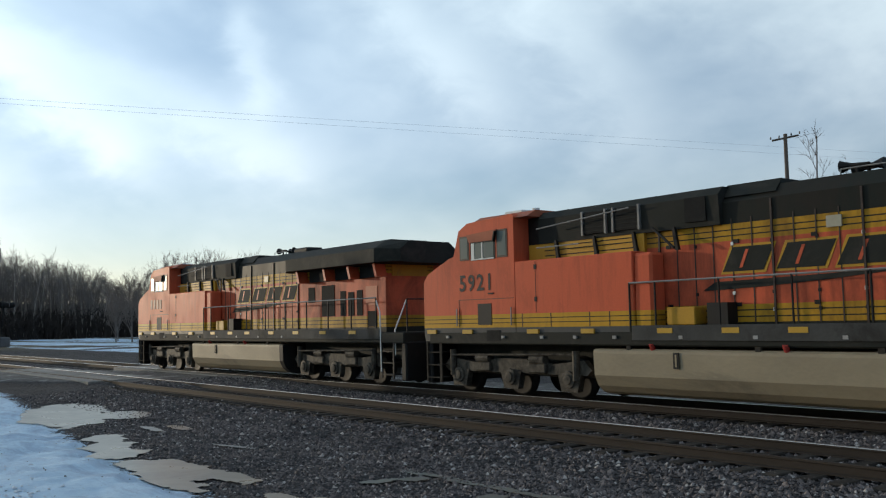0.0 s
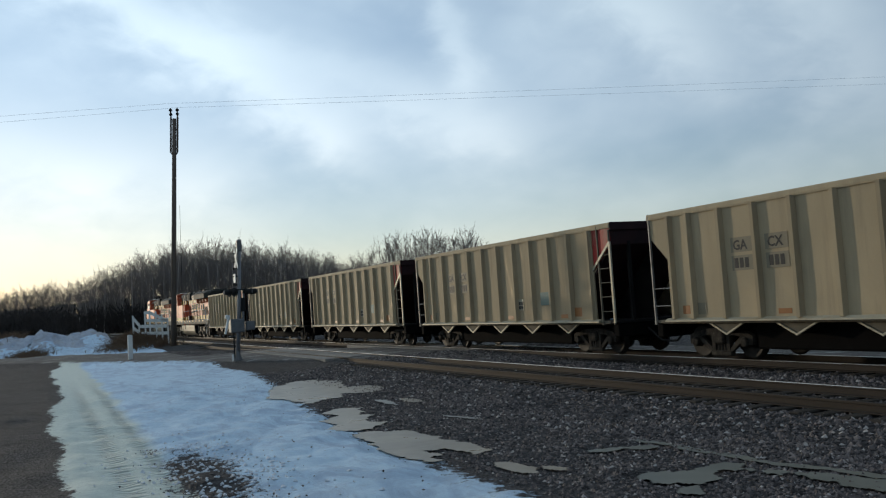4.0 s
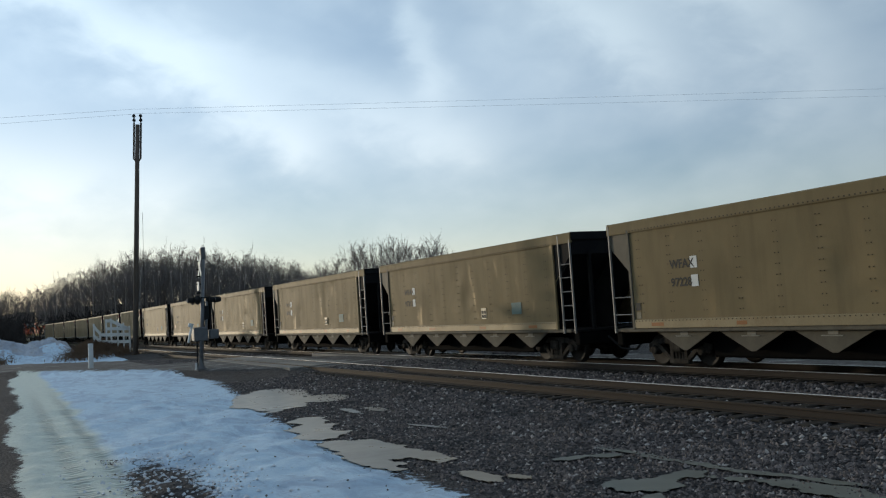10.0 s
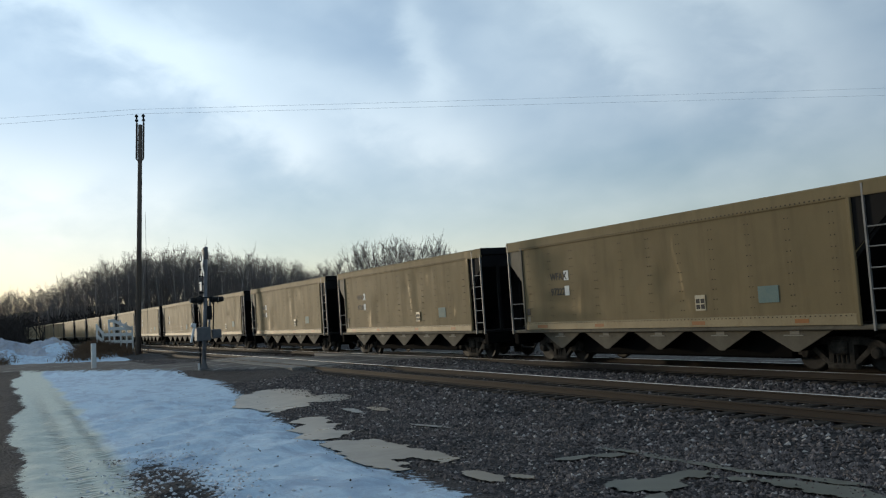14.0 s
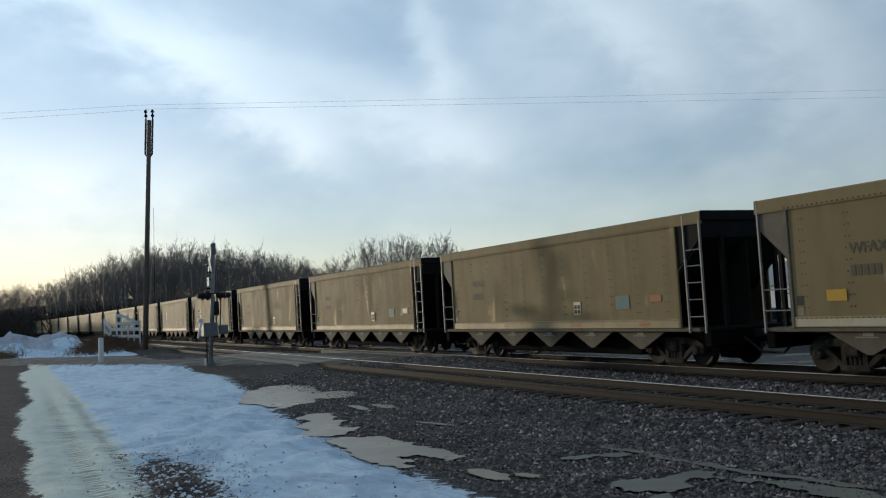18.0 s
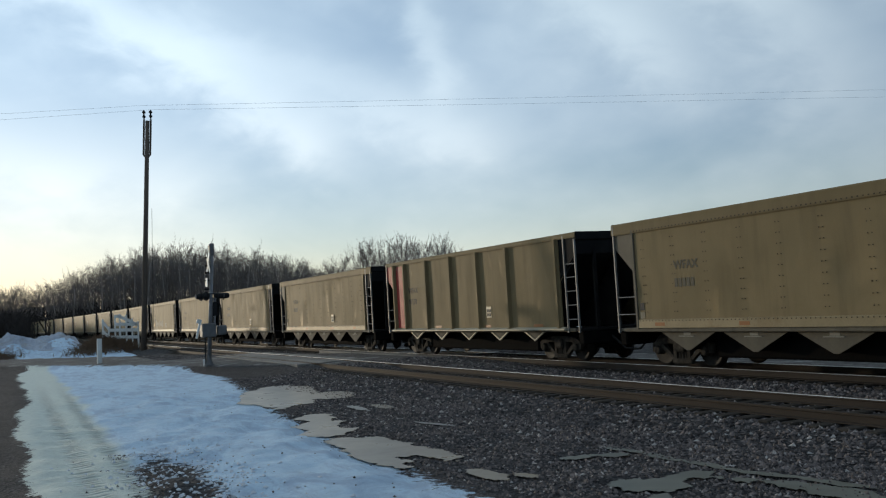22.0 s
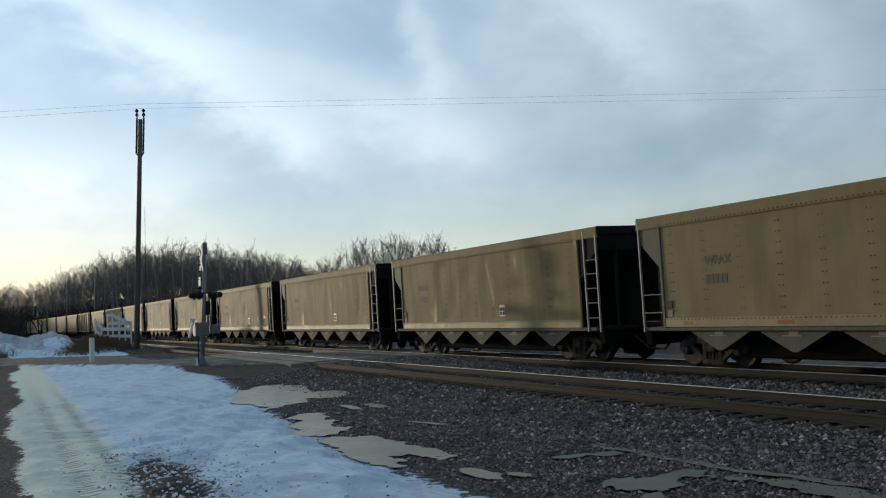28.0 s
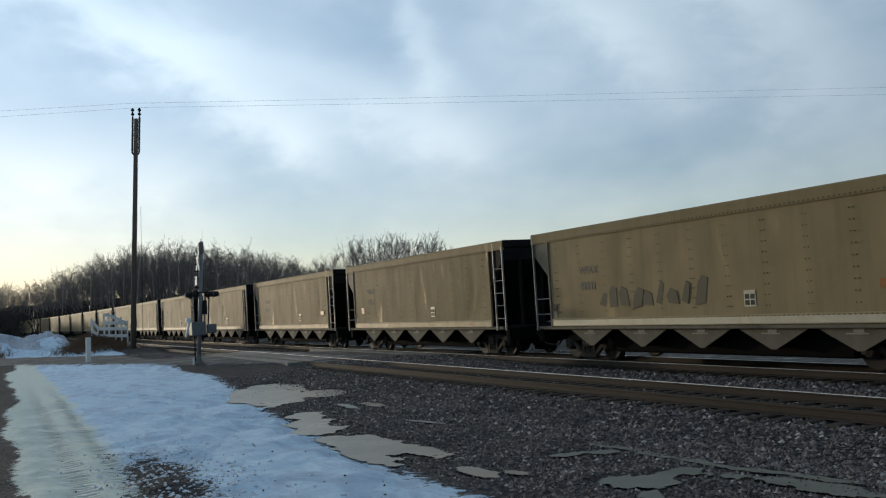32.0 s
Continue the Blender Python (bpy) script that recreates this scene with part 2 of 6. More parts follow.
M_DECAL_T = surf("faded_teal_paint", (0.13, 0.20, 0.19), (0.17, 0.23, 0.20), 4, 30, 0.6, 0, 0)
M_TEXT = surf("black_lettering", (0.03, 0.03, 0.03), (0.05, 0.048, 0.045), 4, 30, 0.6, 0, 0)
M_FADED = surf("faded_lettering", (0.095, 0.085, 0.062), (0.12, 0.105, 0.075), 4, 30, 0.6, 0, 0)


def hopper_sheet(name, c1, c2, dirt, rough, metal):
    """Weathered aluminium sheet: brushed gloss, dusty film, vertical run-down streaks."""
    m, nt, b = mat_base(name, rough, metal, 0.03)
    big = tex(nt, 0.55, 5, 0.6, (1, 1, 0.7), 0.6)
    streak = tex(nt, 3.0, 5, 0.65, (1, 1.0, 0.09))
    fine = tex(nt, 40, 4, 0.6)
    oi = nt.nodes.new("ShaderNodeObjectInfo")
    col = mixc(nt, ramp(nt, big, 0.3, 0.7), c1, c2)
    col = mixc(nt, calc(nt, "MULTIPLY", ramp(nt, streak, 0.5, 0.8), 0.55), col, dirt)
    col = mixc(nt, 0.25, col, mixc(nt, fine, (0.6, 0.6, 0.6), (1.2, 1.2, 1.2)), "MULTIPLY")
    hv = nt.nodes.new("ShaderNodeHueSaturation")
    nt.links.new(calc(nt, "ADD", calc(nt, "MULTIPLY", oi.outputs["Random"], 0.22), 0.9), hv.inputs["Value"])
    nt.links.new(col, hv.inputs["Color"])
    nt.links.new(hv.outputs[0], b.inputs["Base Color"])
    # scuffed patches where the bare metal shows
    scuff = ramp(nt, tex(nt, 1.3, 6, 0.62, (1, 1.3, 0.45), 0.7), 0.60, 0.72)
    nt.links.new(calc(nt, "ADD", calc(nt, "MULTIPLY", scuff, 0.22), metal, True), b.inputs["Metallic"])
    gloss = calc(nt, "ADD", calc(nt, "MULTIPLY", streak, 0.2), rough - 0.1, True)
    nt.links.new(calc(nt, "SUBTRACT", gloss, calc(nt, "MULTIPLY", scuff, 0.16), True), b.inputs["Roughness"])
    bump(nt, b, big, 0.35, 0.05)
    return m


M_TAN = hopper_sheet("tan_weathered_aluminium", (0.248, 0.190, 0.104), (0.202, 0.155, 0.085), (0.138, 0.110, 0.067), 0.57, 0.03)
M_GREYTAN = hopper_sheet("grey_weathered_aluminium", (0.43, 0.345, 0.225), (0.36, 0.29, 0.19), (0.20, 0.17, 0.125), 0.60, 0.02)
M_SILL = surf("dusty_tan_sill", (0.30, 0.24, 0.14), (0.235, 0.185, 0.105), 1.2, 20, 0.5, 0.1, 0.1, dirt=(0.20, 0.13, 0.06))
M_STRIP = surf("pale_sill_strip", (0.36, 0.33, 0.25), (0.44, 0.41, 0.32), 1.2, 20, 0.5, 0.2, 0.1, dirt=(0.34, 0.26, 0.15))
# Shade on the ends turned from the sun is put into this colour.
M_ENDS = surf("shade_dark_end_sheet", (0.006, 0.0055, 0.006), (0.014, 0.013, 0.012), 1.4, 20, 0.8, 0, 0.3, spec=0.15)
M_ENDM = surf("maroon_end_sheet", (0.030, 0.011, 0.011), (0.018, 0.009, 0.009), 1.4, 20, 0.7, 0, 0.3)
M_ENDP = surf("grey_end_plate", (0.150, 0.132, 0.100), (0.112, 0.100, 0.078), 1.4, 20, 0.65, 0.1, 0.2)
M_BAY = surf("dusty_hopper_bay", (0.140, 0.122, 0.088), (0.100, 0.087, 0.065), 1.6, 18, 0.75, 0, 0.3, dirt=(0.060, 0.053, 0.042), spec=0.2)
M_RAIL = surf("rusty_rail_side", (0.036, 0.029, 0.024), (0.056, 0.044, 0.035), 2, 30, 0.75, 0.2, 0.3, stretch=(1, 0.3, 1))
M_RAILTOP = surf("polished_rail_head", (0.62, 0.61, 0.59), (0.52, 0.51, 0.49), 2, 30, 0.42, 1.0, 0.05, stretch=(1, 0.1, 1))
M_TIE = surf("weathered_tie_wood", (0.030, 0.026, 0.022), (0.055, 0.046, 0.038), 3, 30, 0.85, 0, 0.5, stretch=(1, 4, 4), vary=0.4)
M_STONE = surf("dark_ballast_stone", (0.016, 0.015, 0.015), (0.045, 0.042, 0.040), 5, 40, 0.75, 0, 0.3)
M_POLE = surf("weathered_pole_wood", (0.10, 0.075, 0.06), (0.15, 0.12, 0.095), 1.5, 20, 0.85, 0, 0.4, stretch=(4, 4, 0.2))
M_GALV = surf("galvanised_steel", (0.24, 0.24, 0.245), (0.17, 0.17, 0.175), 4, 40, 0.5, 0.4, 0.1)
M_GREY = surf("grey_signal_paint", (0.17, 0.17, 0.17), (0.12, 0.12, 0.12), 3, 30, 0.55, 0.1, 0.1)
M_BARK = surf("bare_tree_bark", (0.165, 0.138, 0.124), (0.27, 0.23, 0.205), 1.0, 12, 0.9, 0, 0.3)
M_TRUNK = surf("pale_tree_trunk", (0.30, 0.25, 0.215), (0.44, 0.38, 0.33), 0.4, 3, 0.9, 0, 0.3)
M_BRUSH = surf("dead_brown_brush", (0.12, 0.075, 0.05), (0.18, 0.12, 0.075), 2.0, 12, 0.9, 0, 0.3)
# Dark tone holds the shade low among the stems.
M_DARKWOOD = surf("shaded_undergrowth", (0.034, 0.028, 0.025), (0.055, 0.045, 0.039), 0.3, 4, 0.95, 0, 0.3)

# ---- builders ----
class Build:
    """Collects boxes, tubes and sheets into one mesh."""

    def __init__(self):
        self.v, self.f = [], []

    def add(self, verts, faces):
        o = len(self.v)
        self.v += [tuple(p) for p in verts]
        self.f += [tuple(i + o for i in q) for q in faces]
        return self

    def box(self, x0, x1, y0, y1, z0, z1, m=None, bevel=0.0):
        b = min(bevel, (x1 - x0) * 0.3, (y1 - y0) * 0.3, (z1 - z0) * 0.3)
        if b <= 0:
            p = [(x, y, z) for z in (z0, z1) for x, y in ((x0, y0), (x1, y0), (x1, y1), (x0, y1))]
            f = [(3, 2, 1, 0), (4, 5, 6, 7), (0, 1, 5, 4), (1, 2, 6, 5), (2, 3, 7, 6), (3, 0, 4, 7)]
        else:
            p, f = [], []
            for z, i in ((z0, b), (z0 + b, 0), (z1 - b, 0), (z1, b)):
                p += [(x0 + i, y0 + b, z), (x0 + b, y0 + i, z), (x1 - b, y0 + i, z), (x1 - i, y0 + b, z),
                      (x1 - i, y1 - b, z), (x1 - b, y1 - i, z), (x0 + b, y1 - i, z), (x0 + i, y1 - b, z)]
            f = [tuple(range(7, -1, -1)), tuple(range(24, 32))]
            for r in range(3):
                f += [(r * 8 + i, r * 8 + (i + 1) % 8, r * 8 + 8 + (i + 1) % 8, r * 8 + 8 + i) for i in range(8)]
        if m is not None:
            p = [m @ Vector(q) for q in p]
        return self.add(p, f)

    def tube(self, a, b, r0, r1=None, n=8, caps=True):
        a, b = Vector(a), Vector(b)
        r1 = r0 if r1 is None else r1
        d = (b - a).normalized()
        u = d.cross(Vector((0, 0, 1)) if abs(d.z) < 0.9 else Vector((1, 0, 0))).normalized()
        w = d.cross(u)
        p = [c + (u * math.cos(2 * math.pi * i / n) + w * math.sin(2 * math.pi * i / n)) * r for c, r in ((a, r0), (b, r1)) for i in range(n)]
        f = [(i, (i + 1) % n, n + (i + 1) % n, n + i) for i in range(n)]
        if caps:
            f += [tuple(range(n - 1, -1, -1)), tuple(range(n, 2 * n))]
        return self.add(p, f)

    def lathe(self, centre, axis, profile, n=20):
        """profile: (distance along the axis, radius)."""
        c, d = Vector(centre), Vector(axis).normalized()
        u = d.cross(Vector((0, 0, 1)) if abs(d.z) < 0.9 else Vector((1, 0, 0))).normalized()
        w = d.cross(u)
        p = [c + d * t + (u * math.cos(2 * math.pi * i / n) + w * math.sin(2 * math.pi * i / n)) * r for t, r in profile for i in range(n)]
        f = []
        for k in range(len(profile) - 1):
            f += [(k * n + i, k * n + (i + 1) % n, (k + 1) * n + (i + 1) % n, (k + 1) * n + i) for i in range(n)]
        f += [tuple(range(n - 1, -1, -1)), tuple(range((len(profile) - 1) * n, len(profile) * n))]
        return self.add(p, f)

    def prism(self, outline, x0, x1):
        """An outline of (y, z), drawn across from x0 to x1."""
        n = len(outline)
        p = [(x, y, z) for x in (x0, x1) for y, z in outline]
        f = [(i, (i + 1) % n, n + (i + 1) % n, n + i) for i in range(n)]
        return self.add(p, f + [tuple(range(n - 1, -1, -1)), tuple(range(n, 2 * n))])

    def along(self, outline, y0, y1):
        """An outline of (x, z), drawn along from y0 to y1."""
        n = len(outline)
        p = [(x, y, z) for y in (y0, y1) for x, z in outline]
        f = [(i, (i + 1) % n, n + (i + 1) % n, n + i) for i in range(n)]
        return self.add(p, f + [tuple(range(n - 1, -1, -1)), tuple(range(n, 2 * n))])

    def mesh(self, name, material, smooth=False):
        me = bpy.data.meshes.new(name)
        me.from_pydata(self.v, [], self.f)
        bm = bmesh.new()
        bm.from_mesh(me)
        bmesh.ops.recalc_face_normals(bm, faces=bm.faces)
        bm.to_mesh(me)
        bm.free()
        me.materials.append(material)
        if smooth:
            me.polygons.foreach_set("use_smooth", [True] * len(me.polygons))
        return me


def part(name, build, material, parent, label="", at=None, smooth=False):
    """One mesh object under a thing or a part."""
    me = build if isinstance(build, bpy.types.Mesh) else build.mesh(name, material, smooth)
    ob = new(name, me)
    ob.parent = parent
    if at is not None:
        ob.matrix_basis = at
    return tagged(ob, label)


def thing(name, label, category, group="", kind="", at=None):
    ob = new(name)
    ob.empty_display_size = 0.3
    if at is not None:
        ob.matrix_basis = at
    return tagged(ob, label, category, group, kind)


def solid(name, build, material, label, category, group="", kind="", at=None, smooth=False):
    ob = new(name, build if isinstance(build, bpy.types.Mesh) else build.mesh(name, material, smooth))
    if at is not None:
        ob.matrix_basis = at
    return tagged(ob, label, category, group, kind)


def raw_mesh(name, verts, faces, material, smooth=False):
    me = bpy.data.meshes.new(name)
    me.from_pydata(verts, [], faces)
    me.materials.append(material)
    if smooth:
        me.polygons.foreach_set("use_smooth", [True] * len(me.polygons))
    return me


def array_mesh(name, verts, faces, material, smooth=False):
    """A mesh of faces that all have the same number of corners, from arrays."""
    me = bpy.data.meshes.new(name)
    n, k = faces.shape
    me.vertices.add(len(verts))
    me.vertices.foreach_set("co", np.ascontiguousarray(verts, np.float32).reshape(-1))
    me.loops.add(n * k)
    me.loops.foreach_set("vertex_index", np.ascontiguousarray(faces, np.int32).reshape(-1))
    me.polygons.add(n)
    me.polygons.foreach_set("loop_start", np.arange(0, n * k, k, dtype=np.int32))
    me.polygons.foreach_set("use_smooth", [smooth] * n)
    me.materials.append(material)
    me.update(calc_edges=True)
    return me


def lettering(text, height, material, bold=0.0):
    """Raised letters, read along +x, upright along +y."""
    cu = bpy.data.curves.new("lettering", "FONT")
    cu.body, cu.size, cu.extrude, cu.offset = text, height * 1.38, 0.0012, bold
    cu.align_x, cu.align_y = "LEFT", "BOTTOM_BASELINE"
    cu.resolution_u = 2
    ob = bpy.data.objects.new("lettering", cu)
    scene.collection.objects.link(ob)
    me = bpy.data.meshes.new_from_object(ob.evaluated_get(bpy.context.evaluated_depsgraph_get()))
    bpy.data.objects.remove(ob)
    me.materials.clear()
    me.materials.append(material)
    return me


NEARSIDE = Matrix(((0, 0, -1, 0), (-1, 0, 0, 0), (0, 1, 0, 0), (0, 0, 0, 1)))   # writing on a face that looks towards -x


def on_side(x, y, z):
    return Matrix.Translation((x, y, z)) @ NEARSIDE


# ---- the line: straight, then a wide left-hand bend ----
TRACK_TRAIN, TRACK_NEAR = 17.28, 12.48
BEND_FROM, BEND_R = 103.0, 2262.0


def on_line(s, x0=TRACK_TRAIN):
    """Place and heading at s metres along a track."""
    if s <= BEND_FROM:
        return x0, s, 0.0
    a = (s - BEND_FROM) / BEND_R
    r = BEND_R - (TRACK_TRAIN - x0)
    return x0 - r * (1 - math.cos(a)), BEND_FROM + r * math.sin(a), math.degrees(a)


STATIONS = [-800, -400, -100] + list(range(-60, 101, 20)) + list(range(103, 900, 20))


def sweep(outline, x0, stations=STATIONS):
    """An outline of (x, z), drawn along a track."""
    v, f, n = [], [], len(outline)
    for k, s in enumerate(stations):
        px, py, h = on_line(s, x0)
        c, d = math.cos(radians(h)), math.sin(radians(h))
        v += [(px + x * c, py + x * d, z) for x, z in outline]
        if k:
            f += [((k - 1) * n + i, (k - 1) * n + (i + 1) % n, k * n + (i + 1) % n, k * n + i) for i in range(n)]
    b = Build()
    b.v, b.f = v, f
    return b


# ---- ground ----
GROUND = -0.30
ROAD_LINE = ((13.4, 40.0), (4.5, 62.0), (0.0, 71.0), (-12.0, 82.0), (-80.0, 130.0))
ROAD_R = ((13.4, 40.0), (20.0, 22.0), (60.0, -80.0))
PUDDLES = [  # look, then rounds that run together: x, y, half-width, half-length, turn
    (0, [(7.5, 25.7, 1.15, 3.5, -14), (8.3, 24.2, 0.9, 1.2, 0)]),
    (0, [(6.15, 18.3, 0.48, 1.9, -14), (5.8, 17.0, 0.6, 0.6, 0)]),
    (0, [(5.75, 14.3, 0.62, 1.8, -6), (6.2, 13.0, 0.42, 0.8, 0), (5.45, 12.9, 0.35, 0.9, 0)]),
    (1, [(7.78, 20.3, 0.14, 0.95, -3)]),
    (0, [(8.34, 20.1, 0.19, 0.85, -3)]),
    (1, [(7.80, 16.0, 0.13, 0.62, 10)]),
    (2, [(7.62, 11.0, 0.30, 0.20, 0), (7.98, 10.8, 0.22, 0.22, 0)]),
    (0, [(5.95, 10.85, 0.19, 0.55, 4)]),
    (0, [(6.30, 10.35, 0.12, 0.25, 10)]),
    (2, [(7.02, 8.85, 0.40, 0.42, 10), (7.70, 8.95, 0.55, 0.26, -12), (8.22, 7.75, 0.30, 1.10, 8), (6.75, 8.20, 0.14, 0.28, 0)])]


def shore(x, y, rounds, seed):
    """Rough distance to a puddle's edge in metres, less than nothing inside."""
    d = np.full_like(x, 1e9)
    for px, py, a, b, turn in rounds:
        c, s = math.cos(radians(turn)), math.sin(radians(turn))
        u, w = (x - px) * c + (y - py) * s, -(x - px) * s + (y - py) * c
        d = np.minimum(d, (np.hypot(u / a, w / b) - 1) * min(a, b) * 0.9)
    size = min(1.0, 2.2 * min(rounds[0][2], rounds[0][3]))
    return d + size * (0.10 * wobble(x, y, seed, 0.42) + 0.06 * wobble(x, y, seed + 1, 0.15) + 0.035 * wobble(x, y, seed + 2, 0.06))


def seg_dist(x, y, a, b):
    ax, ay, bx, by = *a, *b
    t = np.clip(((x - ax) * (bx - ax) + (y - ay) * (by - ay)) / ((bx - ax) ** 2 + (by - ay) ** 2), 0, 1)
    return np.hypot(x - ax - t * (bx - ax), y - ay - t * (by - ay))


def road_dist(x, y):
    d = np.full_like(x, 1e9)
    for line in (ROAD_LINE, ROAD_R):
        for a, b in zip(line[:-1], line[1:]):
            d = np.minimum(d, seg_dist(x, y, a, b))
    return d


def wobble(x, y, seed, scale):
    """Smooth random relief, about -1 to 1."""
    r = np.random.RandomState(seed)
    out = np.zeros_like(x)
    for k in range(7):
        a, p, q = r.uniform(0, 6.28), r.uniform(0, 6.28), r.uniform(0.6, 2.2)
        out += np.sin((x * math.cos(a) + y * math.sin(a)) * q / scale + p) / 2.6
    return out


def line_offset(y):
    """How far the bend has carried the tracks to the left."""
    t = np.maximum(y - BEND_FROM, 0)
    return BEND_R - np.sqrt(np.maximum(BEND_R ** 2 - np.minimum(t, 1500) ** 2, 1))


def smooth01(t):
    t = np.clip(t, 0, 1)
    return t * t * (3 - 2 * t)


def terrain(x, y):
    xx = x + line_offset(y)
    z = np.full_like(x, GROUND)
    bed = smooth01((xx - 9.7) / 1.3) * smooth01((21.4 - xx) / 1.3)
    z += bed * 0.085
    rd = road_dist(x, y)
    z += smooth01((4.4 - rd) / 1.4) * (0.24 - bed * 0.075) * smooth01((y - 24) / 8)
    z += 1.6 * np.exp(-(np.abs(x - 4.0) / 3.6) ** 4 - ((y - 88) / 3.6) ** 2) * (1 + 0.18 * wobble(x, y, 3, 0.9))
    z += 1.6 * np.exp(-((x + 1.2) / 2.4) ** 2 - ((y - 90) / 4.0) ** 2)
    z += 1.15 * np.exp(-((x - 8.6) / 2.0) ** 2 - ((y - 78) / 3.2) ** 2)
    z += 0.30 * np.exp(-((x - 10.6) / 1.6) ** 2 - ((y - 70) / 3) ** 2)
    near = smooth01((60 - np.hypot(x, y)) / 40)
    wet = np.zeros_like(x)
    for k, (_, rounds) in enumerate(PUDDLES):
        wet = np.maximum(wet, smooth01((0.22 - shore(x, y, rounds, 200 + 5 * k)) / 0.2))
    dry = near * (1 - wet)
    z += dry * (1 - bed) * (0.018 * wobble(x, y, 5, 0.45) + 0.022 * wobble(x, y, 6, 1.3))
    crust = np.abs(wobble(x, y, 41, 0.30)) + 0.6 * np.abs(wobble(x, y, 42, 0.16))
    z += dry * smooth01((5.2 + 0.06 * y - x) / 0.8) * smooth01((x - 0.3) / 0.6) * 0.030 * crust
    lane = np.exp(-((x - (0.95 + y * 0.018)) / 0.35) ** 2) + np.exp(-((x - (1.55 + y * 0.025)) / 0.22) ** 2)
    z -= near * lane * 0.035
    return z - wet * 0.032


def graded(lo, hi, step, far, grow=1.16):
    """Even steps between lo and hi, widening to far on both sides."""
    mid = list(np.arange(lo, hi, step))
    out, s, p = [], step, mid[-1]
    while p < far:
        s *= grow
        p += s
        out.append(p)
    down, s, p = [], step, mid[0]
    while p > -far:
        s *= grow
        p -= s
        down.append(p)
    return np.array(down[::-1] + mid + out)


def ground_material():
    m, nt, b = mat_base("winter_ground", 0.8, 0.0, 0.12)

    def attr(n):
        a = nt.nodes.new("ShaderNodeAttribute")
        a.attribute_name = n
        return a.outputs["Fac"]
    n1, n2, n3 = tex(nt, 0.9, 6, 0.65, distort=0.5), tex(nt, 6.0, 6, 0.7), tex(nt, 45, 5, 0.7)
    pebble = nt.nodes.new("ShaderNodeTexVoronoi")
    pebble.inputs["Scale"].default_value = 19.0
    tc = nt.nodes.new("ShaderNodeTexCoord")
    nt.links.new(tc.outputs["Object"], pebble.inputs["Vector"])
    grit = mixc(nt, pebble.outputs["Color"], (0.022, 0.021, 0.022), (0.105, 0.097, 0.096))
    grit = mixc(nt, calc(nt, "MULTIPLY", ramp(nt, n1, 0.45, 0.7), 0.6), grit, (0.029, 0.027, 0.027))
    field = mixc(nt, ramp(nt, n1, 0.35, 0.65), (0.10, 0.085, 0.055), (0.15, 0.125, 0.08))
    col = mixc(nt, attr("field"), grit, field)
    road = mixc(nt, ramp(nt, n2, 0.3, 0.7), (0.090, 0.083, 0.078), (0.19, 0.176, 0.162))
    road = mixc(nt, ramp(nt, tex(nt, 0.8, 7, 0.75, (0.6, 1.6, 1), 0.8), 0.53, 0.62), road, (0.36, 0.35, 0.335))
    rmask = ramp(nt, calc(nt, "ADD", attr("road"), calc(nt, "MULTIPLY", calc(nt, "SUBTRACT", n2, 0.5), 0.7)), 0.4, 0.6)
    col = mixc(nt, rmask, col, road)
    edge = calc(nt, "ADD", calc(nt, "MULTIPLY", calc(nt, "SUBTRACT", n1, 0.5), 1.0), calc(nt, "MULTIPLY", calc(nt, "SUBTRACT", n2, 0.5), 1.6))
    smask = ramp(nt, calc(nt, "ADD", attr("snow"), edge), -0.05, 0.09)
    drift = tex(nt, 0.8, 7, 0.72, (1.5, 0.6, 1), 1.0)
    # Blue shade and darker shaded ripples are put into the snow's colour.
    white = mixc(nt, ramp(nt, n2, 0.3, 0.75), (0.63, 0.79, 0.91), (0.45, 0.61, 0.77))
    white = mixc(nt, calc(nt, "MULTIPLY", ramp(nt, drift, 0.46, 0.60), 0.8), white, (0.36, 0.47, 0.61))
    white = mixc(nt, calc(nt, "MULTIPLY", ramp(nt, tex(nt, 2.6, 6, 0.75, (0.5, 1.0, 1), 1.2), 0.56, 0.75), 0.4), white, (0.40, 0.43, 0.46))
    packed = mixc(nt, ramp(nt, n2, 0.35, 0.7), (0.72, 0.76, 0.67), (0.56, 0.60, 0.54))
    white = mixc(nt, attr("lane"), white, packed)
    tread = nt.nodes.new("ShaderNodeTexWave")
    tread.bands_direction = "Y"
    tread.inputs["Scale"].default_value = 2.1
    tread.inputs["Distortion"].default_value = 3.0
    tread.inputs["Detail"].default_value = 3.0
    nt.links.new(tc.outputs["Object"], tread.inputs["Vector"])
    cleat = calc(nt, "MULTIPLY", calc(nt, "MULTIPLY", tread.outputs["Fac"], attr("tread")), 0.55)
    white = mixc(nt, cleat, white, (0.30, 0.29, 0.26))
    specks = ramp(nt, tex(nt, 16, 3, 0.6), 0.66, 0.72)
    white = mixc(nt, calc(nt, "MULTIPLY", specks, 0.45), white, (0.14, 0.12, 0.10))
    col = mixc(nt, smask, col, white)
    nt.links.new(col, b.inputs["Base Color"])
    nt.links.new(calc(nt, "SUBTRACT", 0.82, calc(nt, "MULTIPLY", smask, 0.22)), b.inputs["Roughness"])
    snowy = mixc(nt, attr("tread"), mixc(nt, 0.4, mixc(nt, 0.55, n2, n3), drift), tread.outputs["Fac"])
    h = mixc(nt, smask, pebble.outputs["Distance"], snowy)
    bump(nt, b, h, 0.9, 0.075)
    return m


